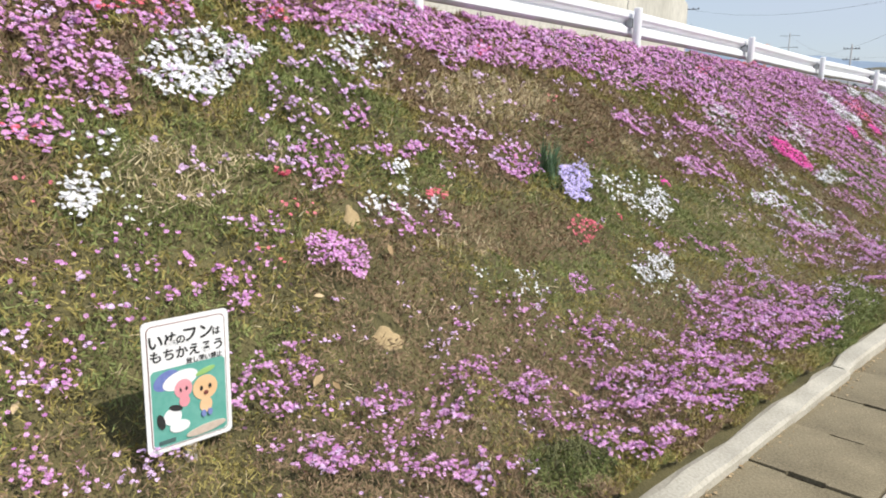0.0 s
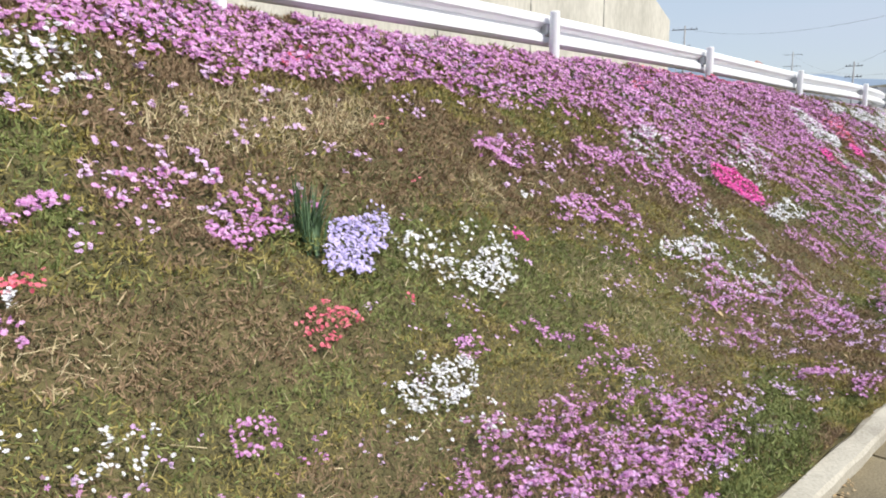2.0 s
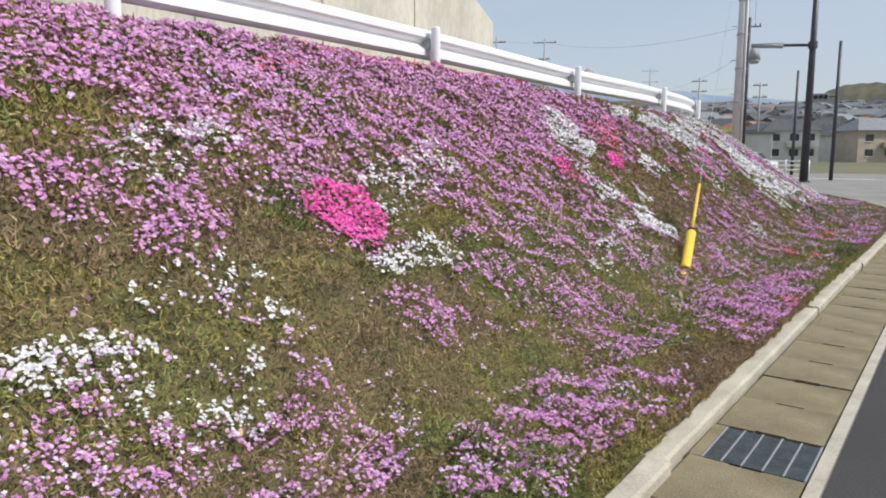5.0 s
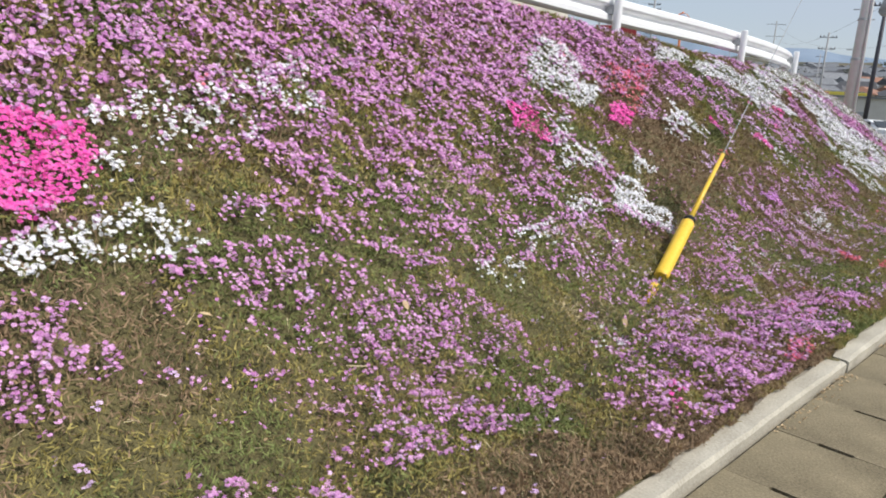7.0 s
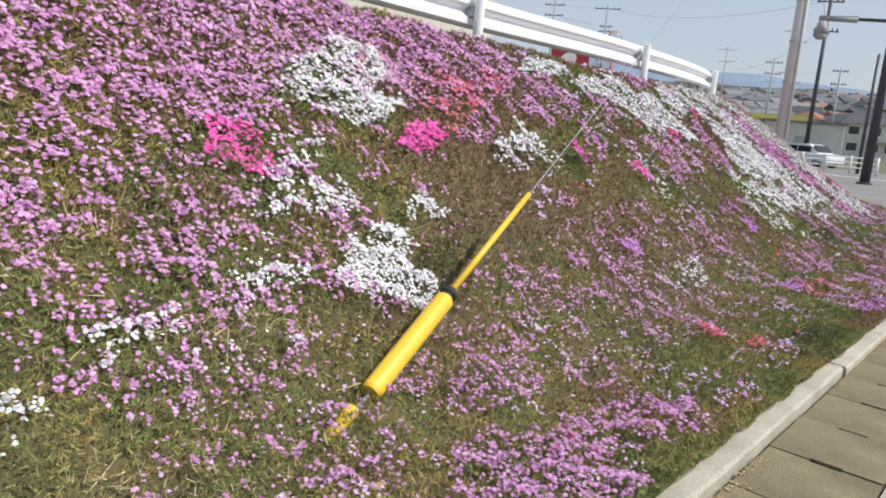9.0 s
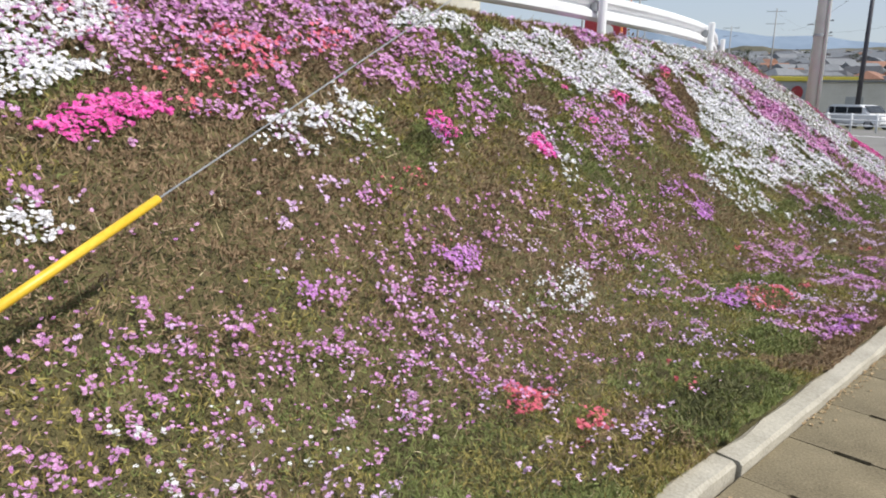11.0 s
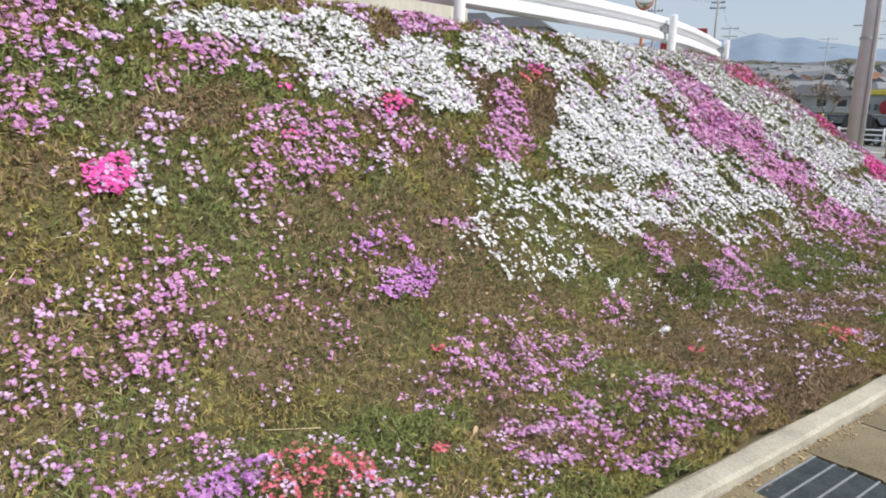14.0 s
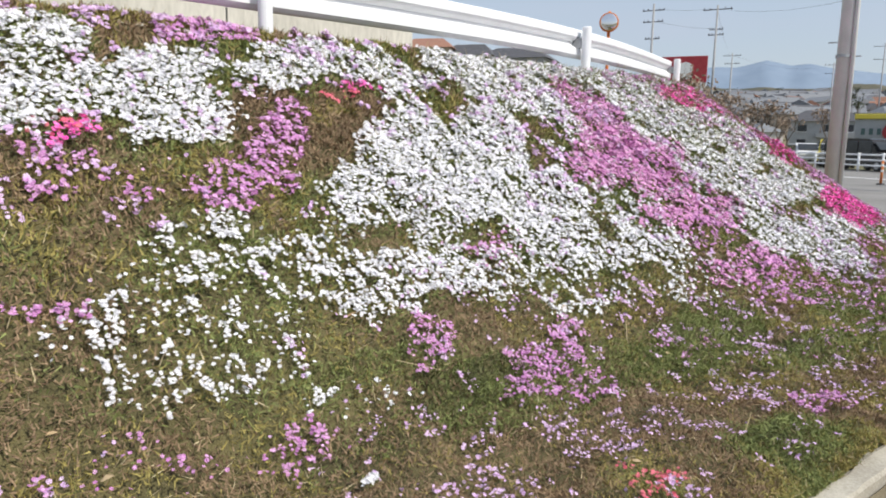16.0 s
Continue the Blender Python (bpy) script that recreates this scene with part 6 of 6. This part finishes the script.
ridge("backdrop_hill", 620, -30, 17, lambda a: 48 * math.exp(-((a - 6) / 7) ** 2) + 30 * math.exp(-((a + 12) / 12) ** 2) + 8, 6, HILL, "low wooded hill with bare spring trees", 11)
ridge("backdrop_woods", 560, 14, 80, lambda a: 38 + 8 * math.exp(-((a - 40) / 20) ** 2), 6, HILL, "dark wooded rise behind the town", 13)
RANGE = ([-40, 0, 5, 10, 13, 16.3, 18.2, 21.5, 23.7, 25.2, 26.3, 27.5, 29.1, 31, 33, 40, 60, 90], [2.6, 3.2, 3.7, 3.9, 4.15, 4.4, 4.75, 4.95, 5.4, 5.6, 5.85, 5.7, 6.1, 5.6, 5.6, 5.0, 4.6, 4.0])
ridge("backdrop_mountain", 2600, -40, 90, lambda a: 2600 * math.tan(radians(float(np.interp(a, *RANGE)))), 16, HAZED_HILL, "distant mountain range with the blue of haze put into its colour", 15, 500)

# ---- bare trees and shrubs near the crossing ----


def tree(x, y, z, h, seed, leafy, forks=4):
    rnd = random.Random(seed)
    ob = thing("tree", "small bare-branched tree with thin spring twigs" if not leafy else "dark evergreen tree with an uneven crown", "tree", (x, y, z), 0, "roadside trees")
    bm = bmesh.new()
    tips = []

    def grow(p, v, r, depth):
        q = p + v
        add_rod(bm, p, q, r, r * 0.6, 5)
        tips.append(q)
        if depth:
            for _ in range(3):
                w = (v.normalized() + Vector((rnd.uniform(-0.7, 0.7), rnd.uniform(-0.7, 0.7), rnd.uniform(-0.1, 0.6)))).normalized() * v.length * rnd.uniform(0.55, 0.8)
                grow(q, w, r * 0.55, depth - 1)

    grow(Vector((0, 0, -0.3)), Vector((0, 0, h * 0.38)), h * 0.025, forks)
    part("trunk", bm, BARK, ob)
    bm = bmesh.new()
    for p in tips:
        for _ in range(5 if leafy else 2):
            c = p + Vector((rnd.gauss(0, 1), rnd.gauss(0, 1), rnd.gauss(0, 0.8))) * h * 0.05
            a, b = Vector((rnd.gauss(0, 1), rnd.gauss(0, 1), rnd.gauss(0, 1))).normalized() * h * 0.03, Vector((rnd.gauss(0, 1), rnd.gauss(0, 1), rnd.gauss(0, 1))).normalized() * h * 0.02
            bm.faces.new([bm.verts.new(v) for v in (c - a, c - b, c + a, c + b)])
    part("crown", bm, TREELEAF if leafy else TWIG, ob)
    return ob


for k, (x, y, h, leafy) in enumerate(((-33, 72, 5.5, 0), (-35.5, 70, 6.5, 0), (-31, 75, 5, 0), (-38, 73, 7, 0), (-29, 82, 4.5, 0), (-40, 78, 6, 0), (-43, 84, 6.5, 0))):
    tree(x, y, 0, h, 100 + k, leafy)

bushy = tree(-52, 150, -0.5, 7.0, 211, 1, 3)
bare = tree(-44, 88, 0, 6.0, 212, 0, 3)
grove = random.Random(8)
for k in range(54):
    x, y = -(140 + 7 * k) * math.sin(radians(grove.uniform(6, 40))), 0.0
    y = 17 + math.sqrt((140 + 7 * k) ** 2 - x * x)
    copy_thing(bushy, pose(x, y, rise(x, y) - 0.6, 0, 0, grove.uniform(0, 360)) @ Matrix.Scale(grove.uniform(0.7, 1.5), 4))
for k in range(16):
    x, y = -37 - 26 * grove.random(), 74 + 34 * grove.random()
    copy_thing(bare, pose(x, y, -0.2, 0, 0, grove.uniform(0, 360)) @ Matrix.Scale(grove.uniform(0.8, 1.3), 4))

# ---- forecourt: fence, cars, shop, bollard ----
fence = thing("pipe_fence", "white painted pipe fence along the far side of the forecourt", "fence")
f0, f1 = Vector((-27, 61.5, 0)), Vector((-7, 52.2, 0))
for k in range(15):
    p = f0.lerp(f1, k / 14)
    part("post", rod(p, p + Vector((0, 0, 1.0)), 0.06, 0.06, 10), GALV, fence, smooth=True)
for z in (0.35, 0.63, 0.9):
    part("rail", rod(f0 + Vector((0, 0, z)), f1 + Vector((0, 0, z)), 0.038, 0.038, 8), GALV, fence, smooth=True)
bollard = thing("bollard", "orange and white plastic lane bollard", "bollard", (-9.6, 43.8, 0), 0)
part("base", rod((0, 0, 0), (0, 0, 0.05), 0.14, 0.12, 16), BLACK, bollard)
part("tube", rod((0, 0, 0.05), (0, 0, 0.85), 0.045, 0.04, 14), ORANGE, bollard, smooth=True)
for z in (0.45, 0.65):
    part("reflective_band", rod((0, 0, z), (0, 0, z + 0.08), 0.046, 0.046, 14), SIGNWHITE, bollard)


def car(paint, label, van=False):
    ob = thing("car", label, "car", (0, 0, 0), 0, "parked cars")
    l, w, hb, ht = 2.1, 0.84, 0.85, (1.75 if van else 1.48)
    side = [(-l, 0.32), (-l, 0.75), (-l + 0.08, hb), (-1.15, hb + 0.06), (1.75, hb + 0.06), (l - 0.02, hb), (l, 0.7), (l, 0.32)]
    cab = [(-1.35, hb), (-0.55, ht - 0.05), (-0.3, ht), (1.5, ht), (1.75, ht - 0.1), (1.98, hb)]
    for nm, poly, half, mt in (("body", side, w, paint), ("cabin", cab, w - 0.09, paint)):
        bm = bmesh.new()
        f = bm.faces.new([bm.verts.new((x, -half, z)) for x, z in poly])
        made = bmesh.ops.extrude_face_region(bm, geom=[f])
        bmesh.ops.translate(bm, vec=(0, 2 * half, 0), verts=[v for v in made["geom"] if isinstance(v, bmesh.types.BMVert)])
        bmesh.ops.bevel(bm, geom=bm.edges[:], offset=0.05, segments=2, affect="EDGES")
        part(nm, bm, mt, ob)
    for y in (-w + 0.075, w - 0.075):
        for a, b in ((-0.72, 0.28), (0.36, 1.2), (1.28, 1.66)):
            part("side_window", box((a, y - 0.025, hb + 0.1), (b, y + 0.025, ht - 0.14), 0.02), PANE, ob, "dark side glass")
    bm = box((-0.03, -0.66, -0.3), (0.03, 0.66, 0.3), 0.02)
    part("windscreen", bm, PANE, ob, "dark windscreen").matrix_local = pose(-1.0, 0, (hb + ht) / 2 + 0.05, 0, 48, 0)
    part("rear_window", box((1.80, -0.62, hb + 0.12), (1.92, 0.62, ht - 0.18), 0.02), PANE, ob, "dark rear glass")
    for x in (-1.3, 1.3):
        for y in (-w + 0.1, w - 0.1):
            wh = part("wheel", rod((x, y - 0.1, 0.31), (x, y + 0.1, 0.31), 0.31, 0.31, 20), BLACK, ob)
            part("rim", rod((x, y - 0.115, 0.31), (x, y + 0.115, 0.31), 0.19, 0.19, 14), STEEL, wh)
    for y in (-0.62, 0.62):
        part("headlight", box((-l - 0.02, y - 0.16, 0.62), (-l + 0.06, y + 0.16, 0.76), 0.02), SIGNWHITE, ob)
        part("tail_light", box((l - 0.06, y - 0.12, 0.7), (l + 0.02, y + 0.12, 0.95), 0.02), SIGNRED, ob)
    return ob


white_car = car(CARWHITE, "white compact hatchback parked behind the fence")
white_car.matrix_world = pose(-12.6, 60.5, 0, 0, 0, 155)
copy_thing(white_car, pose(-24.5, 68.5, 0, 0, 0, 130))
copy_thing(white_car, pose(-27.5, 79, 0, 0, 0, 60))
copy_thing(white_car, pose(-33, 96, 0.2, 0, 0, 20))
car(CARYELLOW, "small yellow van parked in the forecourt", True).matrix_world = pose(-21.6, 66.5, 0, 0, 0, 110)
dark_car = car(CARBLACK, "black boxy car parked behind the fence", True)
dark_car.matrix_world = pose(-15.8, 58.6, 0, 0, 0, 150)
copy_thing(dark_car, pose(-19.5, 62.5, 0, 0, 0, 120))
copy_thing(white_car, pose(-1.0, 64, 0, 0, 0, 170))

shop = thing("shop", "low grey roadside shop with a yellow fascia band", "building", (-25.2, 78, 0), 22)
part("wall", box((0, 0, 0), (7.4, 8, 3.5), 0.05), PLASTER_GREY, shop)
part("fascia", box((-0.1, -0.2, 3.5), (7.5, 8.1, 3.9), 0.04), CARYELLOW, shop, "yellow fascia band")
part("roof", box((0.1, 0.1, 3.9), (7.3, 7.9, 4.02), 0.03), ROOF_GREY, shop)
part("emblem", disc(0, 0, 0.5, 0.6, 0, 0.05), SIGNRED, shop, "red oval emblem").matrix_local = pose(2.4, -0.03, 2.5, 0, 0, -90)
for x in (0.6, 1.15, 1.7):
    part("letter_bar", box((x - 0.16, -0.05, 2.25), (x + 0.12, 0.01, 2.75), 0.01), SIGNDARK, shop, "plain dark sign letter")
for x in (3.3, 5.2):
    part("window", box((x, -0.05, 0.3), (x + 1.7, 0.02, 2.6), 0.02), PANE, shop, "dark shop window")
box_building = thing("shed", "white box-shaped storage shed across the road", "building", (-17, 74, 0), 20)
part("wall", box((-3, -2, 0), (3, 2, 3.2), 0.04), PLASTER, box_building)
part("roof", box((-3.2, -2.2, 3.2), (3.2, 2.2, 3.35), 0.02), ROOF_GREY, box_building)
part("door", box((-0.6, -2.05, 0), (0.6, -1.98, 2.1), 0.01), PLASTER_GREY, box_building, "grey steel door")
for k, (a, b) in enumerate((((-16, 49.0), (10, 45.5)),)):
    bm = bmesh.new()
    a, b = Vector((*a, 0.005)), Vector((*b, 0.005))
    nrm = Vector((-(b - a).y, (b - a).x, 0)).normalized() * 0.2
    bm.faces.new([bm.verts.new(v) for v in (a - nrm, b - nrm, b + nrm, a + nrm)])
    solo("road_marking", bm, SIGNWHITE, "worn white painted line across the forecourt", "road marking", "structure")
